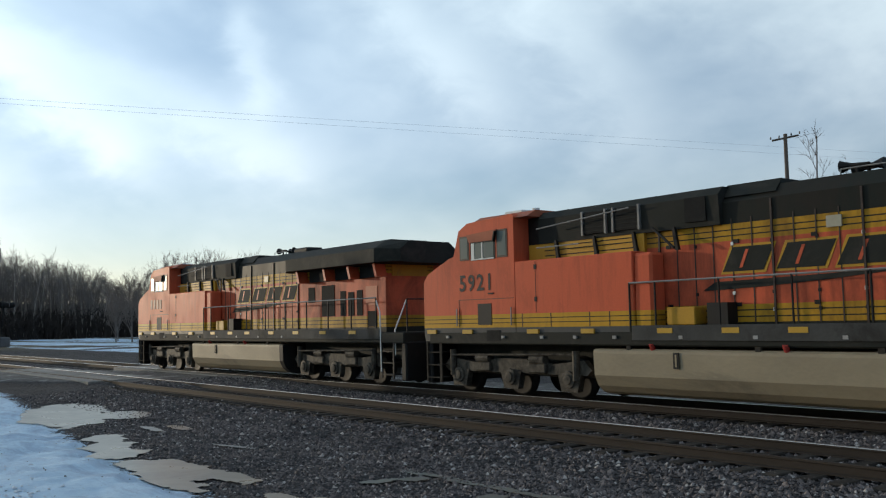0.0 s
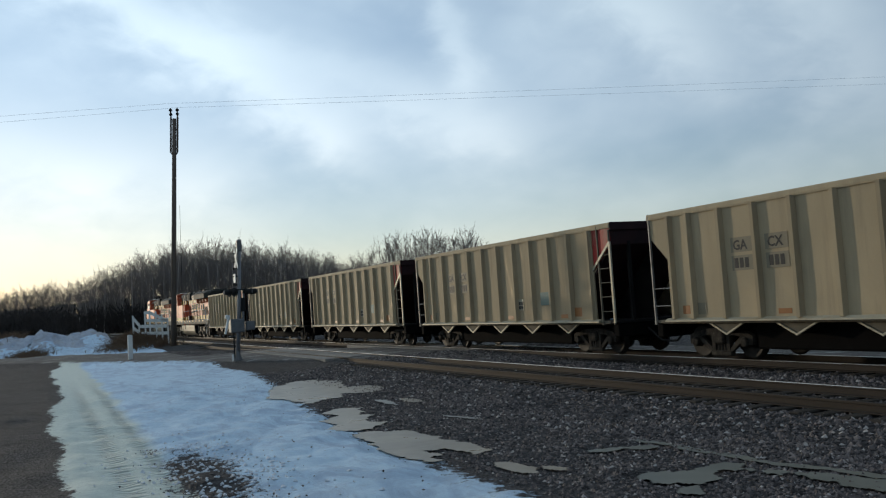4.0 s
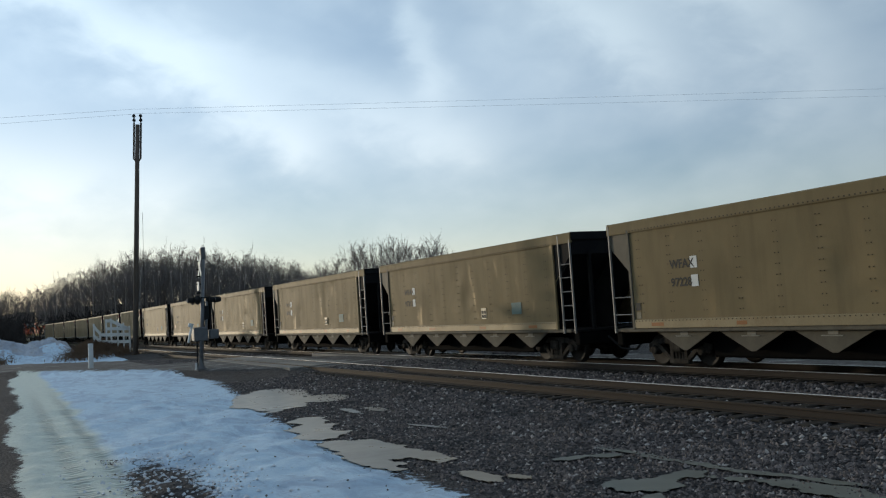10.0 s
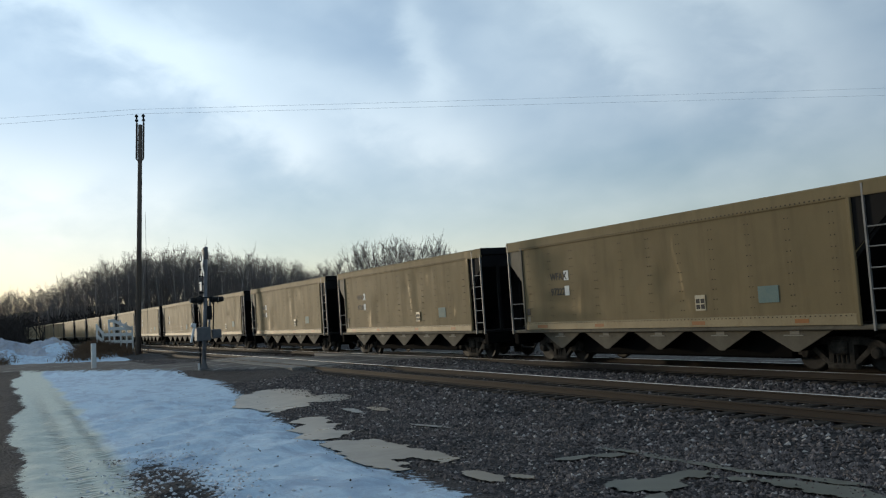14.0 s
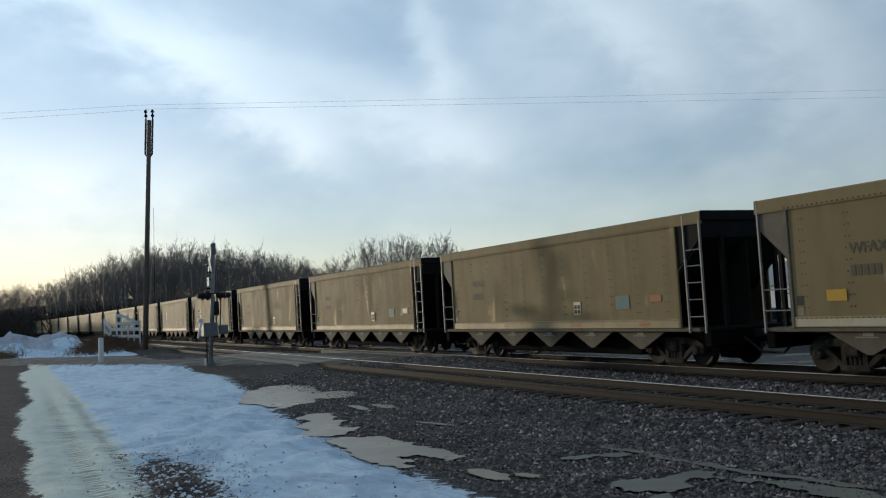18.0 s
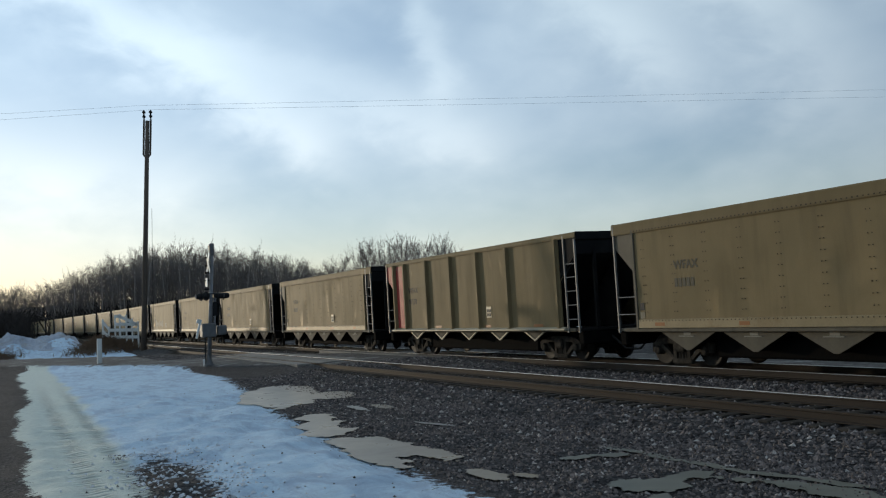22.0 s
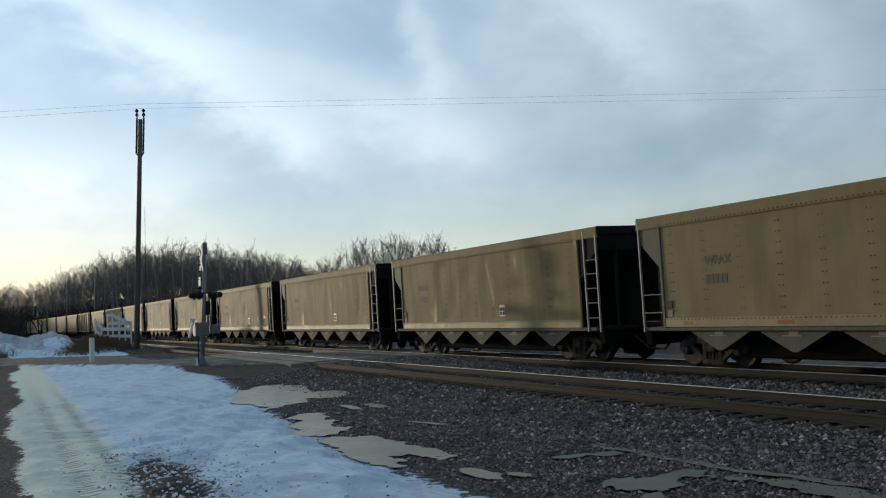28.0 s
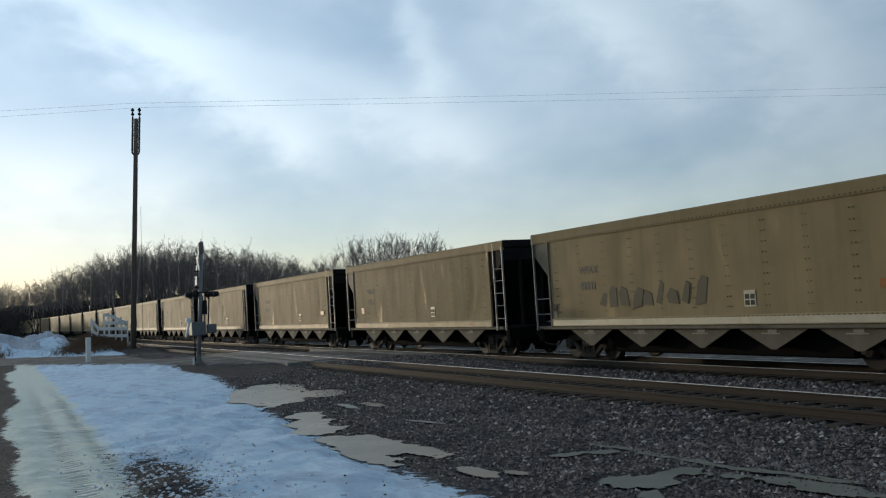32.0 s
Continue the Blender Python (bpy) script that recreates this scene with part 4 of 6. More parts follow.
def hopper(kind, seed):
    """A five-bay coal hopper. kind: smooth, ribbed or panel."""
    skin = M_GREYTAN if kind == "ribbed" else M_TAN
    words = {"smooth": "smooth-sided tan aluminium coal hopper car, dented and dusty", "ribbed": "rib-sided pale grey-tan coal hopper car with dusty sheets",
             "panel": "tan coal hopper car with wide panels and a red end panel"}[kind]
    car = thing("hopper_car", words, "hopper car", "coal train")
    amount = 0.034 if kind == "smooth" else 0.012
    low = 1.29 if kind == "smooth" else 1.12
    high = 3.67 if kind == "smooth" else 3.82
    for k, side in enumerate((-1, 1)):
        part("side_sheet", dented_sheet(side, seed * 2 + k, z0=low, z1=high, amount=amount), skin, car, smooth=True)
        part("top_chord", Build().along([(side * 1.52, high - 0.02), (side * 1.595, high - 0.02), (side * 1.60, high + 0.03), (side * 1.585, 3.93), (side * 1.56, 3.96), (side * 1.52, 3.96)], -7.2, 7.2), skin, car)
        if kind == "smooth":
            part("sill_strip", Build().along([(side * 1.545, 1.08), (side * 1.59, 1.08), (side * 1.59, 1.29), (side * 1.58, 1.305), (side * 1.545, 1.305)], -6.16, 6.27), M_SILL, car, "pale riveted lower strip")
        else:
            part("sill_strip", Build().along([(side * 1.50, 1.03), (side * 1.70, 1.03), (side * 1.70, 1.06), (side * 1.60, 1.12), (side * 1.50, 1.12)], -6.5, 6.6), M_STRIP, car, "pale sill flange")
        part("side_sill", Build().box(*sorted((side * 1.40, side * 1.565)), -6.9, 6.9, 0.97, 1.075, bevel=0.02), M_BAY, car)
    rivets = Build()
    if kind == "smooth":
        for side in (-1, 1):
            for i in range(11):
                y = -5.75 + i * 1.17
                for dy in (-0.05, 0.05):
                    for j in range(9):
                        z = 1.5 + j * 0.24
                        rivets.box(*sorted((side * 1.55, side * 1.566)), y + dy - 0.012, y + dy + 0.012, z - 0.011, z + 0.011)
            for i in range(96):
                y = -6.05 + i * 0.129
                rivets.box(*sorted((side * 1.58, side * 1.604)), y - 0.019, y + 0.019, 3.680, 3.712)
                rivets.box(*sorted((side * 1.57, side * 1.597)), y - 0.014, y + 0.014, 1.255, 1.280)
        tagged(part("rivets", rivets, M_RIVET, car, "rows of rivet heads"), kind="stuff")
        posts = []
    elif kind == "ribbed":
        posts = [6.27, 5.52] + [5.52 - 1.166 * i for i in range(1, 11)]
    else:
        posts = [6.27, 5.2, 3.1, 1.0, -1.1, -3.2, -6.16]
    for y in posts:
        for side in (-1, 1):
            o = [(side * 1.55, y - 0.09), (side * 1.55, y + 0.09), (side * 1.685, y + 0.05), (side * 1.685, y - 0.05)]
            n = Build()
            n.add([(x, yy, z) for z in (1.10, high) for x, yy in o], [(0, 1, 2, 3), (7, 6, 5, 4), (0, 4, 5, 1), (1, 5, 6, 2), (2, 6, 7, 3), (3, 7, 4, 0)])
            part("side_post", n, skin, car)
    for e, yp in ((1, 6.27), (-1, -6.16)):
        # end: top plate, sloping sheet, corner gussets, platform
        # M_ENDS gives rear plates their shade by colour; front plates stay grey.
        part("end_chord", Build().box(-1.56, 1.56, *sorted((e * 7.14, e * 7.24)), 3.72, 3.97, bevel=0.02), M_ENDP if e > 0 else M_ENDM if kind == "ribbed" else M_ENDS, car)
        part("slope_sheet", Build().prism([(e * 7.18, 3.94), (e * 7.18, 3.30), (e * 4.85, 1.05), (e * 4.75, 1.05), (e * 7.05, 3.32), (e * 7.05, 3.94)], -1.52, 1.52), M_ENDM if kind == "ribbed" else M_ENDS, car, "sloping end sheet, darkened as in shade")
        # Sill in the same shade-black tone darkens the gap between cars.
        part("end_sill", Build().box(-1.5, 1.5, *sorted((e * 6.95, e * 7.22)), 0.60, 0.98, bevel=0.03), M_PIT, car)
        part("brake_hose", Build().tube((-0.45, e * 7.2, 0.80), (-0.40, e * 7.75, 0.42), 0.035, n=6).tube((-0.40, e * 7.75, 0.42), (-0.30, e * 8.08, 0.40), 0.035, n=6), M_BLACK, car)
        for side in (-1, 1):
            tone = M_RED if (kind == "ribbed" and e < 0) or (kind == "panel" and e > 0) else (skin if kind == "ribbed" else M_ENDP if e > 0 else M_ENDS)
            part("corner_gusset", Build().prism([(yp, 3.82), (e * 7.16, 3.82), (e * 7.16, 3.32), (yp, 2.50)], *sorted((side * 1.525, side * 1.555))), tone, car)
            part("corner_post", Build().box(*sorted((side * 1.53, side * 1.60)), yp - 0.05 + e * 0.05, yp + 0.05 + e * 0.05, 1.05, 3.75, bevel=0.015), M_ENDP if e > 0 else skin, car)
            lad = Build()
            ys = (e * 7.13, yp + e * 0.10) if e > 0 else (-6.56, -7.14)
            lad.box(*sorted((side * 1.545, side * 1.60)), ys[0] - 0.022, ys[0] + 0.022, 0.95, 3.9)
            if e < 0:
                lad.box(*sorted((side * 1.545, side * 1.60)), ys[1] - 0.022, ys[1] + 0.022, 0.95, 3.75)
            for z in ((1.45, 1.92) if e > 0 else (1.35, 1.78, 2.2, 2.62, 3.02)):
                lad.tube((side * 1.575, ys[0], z), (side * 1.575, ys[1], z), 0.016, n=6)
            part("ladder", lad, M_ENDP if kind == "ribbed" and e < 0 else M_RAILPIPE, car, "grey steel grab ladder")
            if kind == "ribbed" and e < 0:
                part("end_stile", Build().box(*sorted((side * 1.56, side * 1.615)), -7.23, -7.13, 1.0, 3.4, bevel=0.01), M_STRIP, car, "cream painted end stile")
                part("gusset_edge", Build().prism([(yp, 2.50), (yp, 2.60), (-7.16, 3.42), (-7.16, 3.32)], *sorted((side * 1.555, side * 1.60))), M_STRIP, car, "cream gusset flange")
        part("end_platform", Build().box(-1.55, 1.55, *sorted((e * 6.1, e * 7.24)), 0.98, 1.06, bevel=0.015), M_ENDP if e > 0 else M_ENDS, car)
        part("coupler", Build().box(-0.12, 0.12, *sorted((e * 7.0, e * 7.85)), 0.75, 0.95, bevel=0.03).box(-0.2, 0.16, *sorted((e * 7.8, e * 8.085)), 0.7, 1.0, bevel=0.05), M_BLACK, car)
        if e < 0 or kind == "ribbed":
            part("end_web", Build().prism([(e * 7.10, 3.30), (e * 4.9, 1.06), (e * 7.10, 1.06)], -0.03, 0.03), M_ENDS, car, "web plate, darkened as in shade")
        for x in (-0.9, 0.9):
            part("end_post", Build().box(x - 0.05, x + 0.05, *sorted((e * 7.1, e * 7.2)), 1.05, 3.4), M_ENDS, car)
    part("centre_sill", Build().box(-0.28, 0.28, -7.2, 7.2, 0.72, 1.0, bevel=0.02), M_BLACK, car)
    # Added box in shade-black, fills the dark behind and below the bays.
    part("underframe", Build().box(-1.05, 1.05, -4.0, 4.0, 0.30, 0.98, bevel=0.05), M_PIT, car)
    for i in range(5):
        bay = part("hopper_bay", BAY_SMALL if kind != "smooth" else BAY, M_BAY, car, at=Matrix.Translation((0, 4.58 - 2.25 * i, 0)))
        if kind == "smooth":
            part("bay_label", BAY_LABEL, M_FADED3, bay, "pale stencilled label")
        part("bay_plate", BAY_PLATE if kind == "smooth" else BAY_SMALL_PLATE, M_BAY, bay, "dusty outer bay plate")
        if kind != "smooth":
            part("bay_edge", BAY_LIP, M_STRIP, bay)
    part("brake_cylinder", Build().tube((-1.2, -5.4, 1.22), (-0.7, -5.4, 1.22), 0.13, n=12), M_ENDS, car)
    add_truck(car, 5.27)
    add_truck(car, -5.27)
    part("data_plate", Build().box(-1.570, -1.55, -1.90, -1.55, 1.48, 1.86), M_STRIP, car, "stencilled data panel")
    for a, c in ((-1.87, -1.745), (-1.71, -1.58)):
        for z in (1.52, 1.66):
            part("data_panel_field", Build().box(-1.574, -1.570, a, c, z, z + 0.11), M_TEXT, car)
    return car


def decal(car, y0, y1, z0, z1, material, name="decal", x=-1.60):
    return part(name, Build().box(x - 0.004, x, min(y0, y1), max(y0, y1), z0, z1), material, car)


LETTERS = {}


def write_on(car, text, y, z, height, material, x=-1.605):
    key = (text, round(height, 3), material.name)
    if key not in LETTERS:
        LETTERS[key] = lettering(text, height, material, 0.007)
    return part("lettering", LETTERS[key], material, car, at=on_side(x, y, z))


CAR_LENGTH = 16.18
M_FADED2 = surf("pale_stencil_field", (0.225, 0.195, 0.135), (0.26, 0.225, 0.16), 4, 30, 0.6, 0, 0)
M_GRAFFITI = surf("washed_out_graffiti", (0.118, 0.100, 0.068), (0.135, 0.112, 0.075), 3, 20, 0.7, 0, 0)
protos = {("smooth", k): hopper("smooth", 11 + k) for k in range(4)}
protos[("ribbed", 0)] = hopper("ribbed", 31)
protos[("panel", 0)] = hopper("panel", 41)
NUMBERS = {7: None, 9: "97215", 11: "97212", 12: "97228", 13: "97216", 15: "97233", 16: "97238", 17: "97222", 24: "97120", 27: "97178", 29: "97338", 31: "97145", 33: "97164", 37: "97111", 40: "97157"}
BRIGHT_PATCH = {9, 10, 11, 12, 13, 14, 15, 16, 17, 18, 19}
CRISP = set(range(9, 20)) | {27, 29, 31}
cars = []
rr = random.Random(3)
used = set()
for n in range(46):
    kind = "ribbed" if n < 7 or n == 29 else "panel" if n == 27 else "smooth"
    key = (kind, (n * 3 + n // 4) % 4 if kind == "smooth" else 0)
    proto = protos[key]
    if key in used:
        car = copy_thing(proto, Matrix.Identity(4))
    else:
        car = proto
        used.add(key)
    cars.append(car)
for n, car in enumerate(cars):
    kind = "ribbed" if n < 7 or n == 29 else "panel" if n == 27 else "smooth"
    x = -1.564
    if kind == "ribbed" and n < 7:
        num = {0: "62 272", 1: "62 194", 5: "62 311"}.get(n)
        for k, (txt, z) in enumerate((("GA CX", 2.74), (num, 2.30))):
            for j, y in enumerate((3.98, 2.86)):
                decal(car, y - 0.62, y + 0.08, z - 0.06, z + 0.30, M_FADED2, "stencil_field", x)
                if txt:
                    write_on(car, txt.split(" ")[j], y, z, 0.24, M_TEXT, x - 0.008)
                else:
                    for q in range(3):
                        decal(car, y - 0.14 - q * 0.17, y - 0.02 - q * 0.17, z, z + 0.24, M_TEXT, "number_bar", x - 0.005)
        decal(car, 6.0, 5.72, 1.22, 1.44, M_DECAL_O, x=x)
        for y in (2.7, -0.75, -4.25):
            decal(car, y - 0.4, y, 1.18, 1.30, M_DECAL_O, x=x)
        decal(car, -3.72, -3.05, 1.62, 2.05, M_DECAL_T, "painted_patch", x)
        decal(car, -5.45, -4.95, 1.22, 1.50, M_DECAL_O, x=x)
        decal(car, 5.1, 5.42, 1.2, 1.5, M_FADED2, x=x)
    else:
        faded = n not in CRISP
        ink = M_FADED if faded else M_TEXT
        y = 4.75
        if kind == "ribbed":
            y = 4.2
        if kind == "panel":
            y = 4.95
        write_on(car, "WFAX", y, 2.58, 0.22, ink, x - 0.003)
        num = NUMBERS.get(n)
        if num:
            write_on(car, num, y, 2.12, 0.22, ink, x - 0.003)
        else:
            for q in range(5):
                decal(car, y - 0.11 - q * 0.15, y - q * 0.15, 2.12, 2.34, ink, "number_bar", x)
        if n in BRIGHT_PATCH:
            for z in (2.55, 2.09):
                decal(car, y - 0.98, y - 0.74, z, z + 0.29, M_WHITE, "bright_patch", x)
        for q, yy in enumerate((5.6, 2.6, -1.4, -4.6)):
            decal(car, yy - rr.uniform(0.3, 0.55), yy, 1.13, 1.22, M_DECAL_O, "reflector", -1.590 if kind == "smooth" else x)
        if n < 20 or n in (21, 22, 29, 33, 37):
            decal(car, -4.2, -3.6, 1.60, 1.98, M_DECAL_T, "painted_patch", x)
        if n in (21, 37):
            decal(car, -5.62, -5.0, 1.72, 2.0, M_FADED2, "patch_border", x)
        if n in (21, 22, 33, 37, 39, 41):
            decal(car, -5.54, -5.1, 1.77, 1.95, M_DECAL_O, "painted_patch", x - 0.004)
        if n in (8, 31, 40):
            decal(car, 5.20, 5.55, 1.72, 1.98, M_DECAL_O, "painted_patch", x)
        if n == 23:
            decal(car, 4.9, 5.4, 1.62, 1.86, M_DECAL_Y, "painted_patch", x)
        decal(car, 6.02, 6.2, 1.55, 1.75, M_TEXT, "placard", x)
        decal(car, 6.02, 6.2, 1.33, 1.5, M_FADED2, "placard", x)
        if n in (23, 41):
            decal(car, -6.1, 6.2, 1.10, 1.255, M_STRIP, "pale_strip", -1.5905)
        if n == 27:
            decal(car, 5.25, 6.15, 1.15, 3.75, M_RED, "red_panel", -1.566)
        if n in (23, 41, 42):
            gr = random.Random(n)
            for q in range(9):
                a, w, h = 3.9 - q * 0.48, gr.uniform(0.2, 0.42), gr.uniform(0.25, 0.62)
                s1, s2 = gr.uniform(-0.15, 0.15), gr.uniform(-0.1, 0.1)
                part("faded_graffiti", Build().prism([(a, 1.6 + s2), (a - w, 1.6), (a - w + s1, 1.6 + h), (a - w * 0.4 + s1, 1.68 + h), (a + s1, 1.5 + h)], -1.563, -1.545), M_GRAFFITI if n > 30 else M_FADED2, car)


# this one has no red on its end gussets
for ch in cars[29].children:
    if ch.name.startswith("corner_gusset"):
        ch.data = ch.data.copy()
        ch.data.materials[0] = M_GREYTAN

# ---- locomotives: y = 0 amidships, nose towards +y ----
def loco_truck(parent, ys):
    t = part("truck", Build().box(-1.0, 1.0, ys[1] - 2.6, ys[1] + 2.6, 0.55, 0.75, bevel=0.05), M_TRUCKS, parent, "dusty three-axle truck")
    for side in (-1, 1):
        b = Build()
        c = ys[1]
        b.prism([(c - 2.75, 0.75), (c - 2.5, 0.98), (c - 1.4, 0.86), (c - 0.5, 0.98), (c + 0.5, 0.98), (c + 1.4, 0.86), (c + 2.5, 0.98), (c + 2.75, 0.75), (c + 2.6, 0.62), (c - 2.6, 0.62)], *sorted((side * 1.02, side * 1.20)))
        for y in ys:
            b.prism([(y - 0.38, 0.66), (y + 0.38, 0.66), (y + 0.26, 0.22), (y - 0.26, 0.22)], *sorted((side * 1.06, side * 1.24)))
            b.lathe((side * 1.24, y, 0.52), (side, 0, 0), [(0, 0.21), (0.05, 0.20), (0.06, 0.13), (0.10, 0.12), (0.11, 0.06)], 16)
        for y in (ys[0] - 1.0, ys[1] - 1.0):
            b.tube((side * 1.22, y - 0.25, 0.98), (side * 1.22, y + 0.25, 0.98), 0.12, n=10)
            b.box(*sorted((side * 1.15, side * 1.30)), y - 0.3, y + 0.3, 0.64, 0.88, bevel=0.03)
        for y in (c - 2.3, c + 2.3):
            b.tube((side * 1.25, y, 0.5), (side * 1.25, y, 1.2), 0.09, n=8)
        b.tube((side * 1.30, c - 2.3, 1.12), (side * 1.30, c + 2.3, 1.05), 0.03, n=6)
        part("side_frame", b, M_TRUCKS, t)
    for y in ys:
        for x, turn in ((-0.78, 0), (0.78, 180)):
            part("wheel", LOCO_WHEEL, M_WHEEL, t, at=pose(x, y, 0.535, 0, 0, turn))


LOCO_WHEEL = Build().lathe((0, 0, 0), (1, 0, 0), [(-0.07, 0.14), (-0.05, 0.38), (-0.07, 0.44), (-0.07, 0.50), (0.03, 0.505), (0.06, 0.54), (0.07, 0.54), (0.07, 0.42), (0.03, 0.36), (0.06, 0.12)], 28).mesh("wheel", M_WHEEL, True)
M_MESHGRILLE = surf("dark_grille", (0.010, 0.010, 0.010), (0.02, 0.02, 0.019), 6, 60, 0.8, 0, 0.5)


def locomotive(number):
    loco = thing("diesel_locomotive", "orange, yellow and dark green diesel locomotive with road grime", "locomotive", "coal train")
    # frame and walkways
    part("frame", Build().box(-1.5, 1.5, -10.7, 10.55, 1.35, 1.68, bevel=0.03).box(-0.6, 0.6, -10.4, 10.4, 0.85, 1.32), M_GREEN, loco, "dark walkway frame")
    for side in (-1, 1):
        part("side_sill", Build().box(*sorted((side * 1.505, side * 1.535)), -9.5, 3.25, 1.47, 1.80, bevel=0.01), M_WALKWAY, loco)
        for k, y in enumerate((10.4, 8.85, 6.35, 4.55, 2.35, 0.75, -0.7, -2.6, -4.4, -6.2, -8.0)):
            part("reflector", Build().box(*sorted((side * 1.490, side * 1.545)), y - 0.20, y + 0.20, 1.63, 1.74, bevel=0.004), M_DECAL_Y, loco)
        for y in (9.7, 7.45, 6.05, 4.95, 3.75, 1.95, 0.2, -1.6, -3.4):
            part("stencil_plate", Build().box(*sorted((side * 1.490, side * 1.543)), y - 0.05, y + 0.05, 1.51, 1.58), M_STENCIL, loco)
    # fuel tank
    half = [(0.7, 0.20), (1.02, 0.23), (1.22, 0.30), (1.38, 0.44), (1.46, 0.60), (1.50, 0.68), (1.52, 1.18), (1.51, 1.24), (1.45, 1.28)]
    tank = [(-x, z) for x, z in half[::-1]] + half
    tk = part("fuel_tank", Build().along(tank, -3.2, 4.4), M_TANK, loco, "dusty tan fuel tank")
    part("sight_gauge", Build().box(-1.545, -1.52, 2.02, 2.16, 0.88, 1.22), M_BLACK, tk)
    part("gauge_glass", Build().box(-1.552, -1.545, 2.07, 2.11, 0.92, 1.18), M_TANK, tk)
    for y in (2.75, -0.4):
        part("filler_cap", Build().tube((-1.42, y, 1.24), (-1.50, y, 1.40), 0.06, n=10), M_RED, tk, "red fuel filler cap")
    part("tank_end", Build().along([(x * 1.005, z) for x, z in tank], -3.45, -3.19), M_BLACK, tk)
    for y in (3.4, 0.2, -2.2):
        part("tank_bracket", Build().box(-1.48, -1.40, y - 0.06, y + 0.06, 1.24, 1.46), M_UNDER, tk)
    # cab with nose
    cab = [(10.72, 1.42), (10.78, 1.6), (10.78, 3.08), (10.60, 3.30), (9.66, 3.68), (9.42, 3.74), (9.18, 4.42), (8.82, 4.60), (7.05, 4.68), (7.0, 4.62), (7.0, 1.42)]
    cb = part("cab", Build().prism(cab, -1.49, 1.49), M_CAB, loco, "orange wide cab with sloping nose")
    part("cab_roof", Build().along([(-1.45, 4.58), (-1.10, 4.76), (1.10, 4.76), (1.45, 4.58)], 6.55, 8.7), M_CABTOP, cb)
    part("roof_box", Build().box(-1.0, -0.3, 7.15, 7.85, 4.74, 4.84, bevel=0.03), M_WHITE, cb)
    part("roof_hatch", Build().tube((-0.9, 6.75, 4.74), (-0.9, 6.75, 4.83), 0.10, n=10), M_WHITE, cb)
    # front light, sliding sash and rear light in the cab side
    for y0, y1, z0, z1 in ((9.14, 8.75, 3.60, 4.26), (7.64, 7.23, 3.60, 4.33)):
        part("window_frame", Build().box(-1.504, -1.488, y1, y0, z0, z1, bevel=0.004), M_WINFRAME, cb)
        part("window_pane", Build().box(-1.510, -1.502, y1 + 0.05, y0 - 0.05, z0 + 0.05, z1 - 0.05), M_CABGLASS, cb)
    part("window_recess", Build().box(-1.500, -1.488, 7.70, 8.69, 3.58, 4.07), M_BLACK, cb, "black sliding window opening")
    for y0, y1 in ((8.60, 8.24), (8.16, 7.76)):
        part("window_pane", Build().box(-1.506, -1.498, y1, y0, 3.63, 4.03), M_CABGLASS, cb)
    part("sliding_window", Build().box(-1.514, -1.500, 8.18, 8.23, 3.62, 4.04).box(-1.514, -1.500, 8.52, 8.64, 3.62, 4.04).box(-1.516, -1.500, 7.74, 8.66, 3.585, 3.62), M_WHITE, cb, "white sliding sash")
    part("visor", Build().prism([(8.72, 4.07), (7.68, 4.07), (7.62, 4.34), (8.82, 4.28)], -1.53, -1.49), M_CABTOP, cb, "orange window awning")
    part("mirror", Build().prism([(7.72, 4.02), (7.64, 4.30), (7.60, 4.30), (7.68, 4.02)], -1.60, -1.52), M_BLACK, cb)
    for x in (-0.75, 0.75):
        part("windshield", Build().prism([(9.425, 3.80), (9.435, 3.82), (9.215, 4.36), (9.205, 4.34)], x - 0.55, x + 0.55), M_GLASS, cb)
    part("cab_door", Build().box(-1.500, -1.489, 7.90, 8.44, 1.86, 2.42), M_BLACK, cb, "dark step opening in the cab side")
    part("door_seam", Build().box(-1.497, -1.489, 7.05, 9.22, 2.53, 2.545).box(-1.497, -1.489, 9.21, 9.225, 1.80, 2.545), M_WINFRAME, cb)
    part("door_handle", Build().box(-1.52, -1.489, 7.80, 8.0, 2.66, 2.70), M_BLACK, cb)
    part("step_box", Build().box(-1.505, -1.489, 7.58, 8.10, 1.44, 1.72), M_MESHGRILLE, cb)
    if number:
        for j, ch in enumerate(number):
            part("road_number", lettering(ch, 0.44, M_TEXT, 0.012), M_TEXT, cb, at=on_side(-1.5, 9.19 - j * 0.36, 2.78))
    for y in (9.28, 7.12):
        part("grab_iron", Build().tube((-1.53, y, 1.85), (-1.53, y, 2.3), 0.018, n=6), M_RAILPIPE, cb)
    # wide cabinet behind the cab; the hood above it is set back
    cbn = part("wide_cabinet", Build().box(-1.49, 1.49, 3.20, 7.0, 1.42, 3.45, bevel=0.02), M_CAB, loco, "flat orange cabinet panel")
    for y in (6.75, 5.75, 4.5, 3.9):
        part("panel_seam", Build().box(-1.496, -1.489, y - 0.012, y + 0.012, 1.80, 2.13), M_WINFRAME, cbn)
    part("panel_seam", Build().box(-1.496, -1.489, 6.245, 6.255, 2.16, 3.42), M_WINFRAME, cbn)
    for z in (2.42, 3.22):
        part("latch", Build().box(-1.505, -1.489, 6.21, 6.29, z, z + 0.12), M_BLACK, cbn)
    # Black box stands in for the deep shade behind the cab.
    part("recess", Build().box(-0.95, 0.95, 6.2, 7.02, 3.43, 4.62), M_BLACK, loco)
    part("cabinet_trim", Build().box(-1.04, 1.04, 3.20, 6.9, 3.43, 3.87), M_YEL, loco, "yellow band with dark pinstripes")
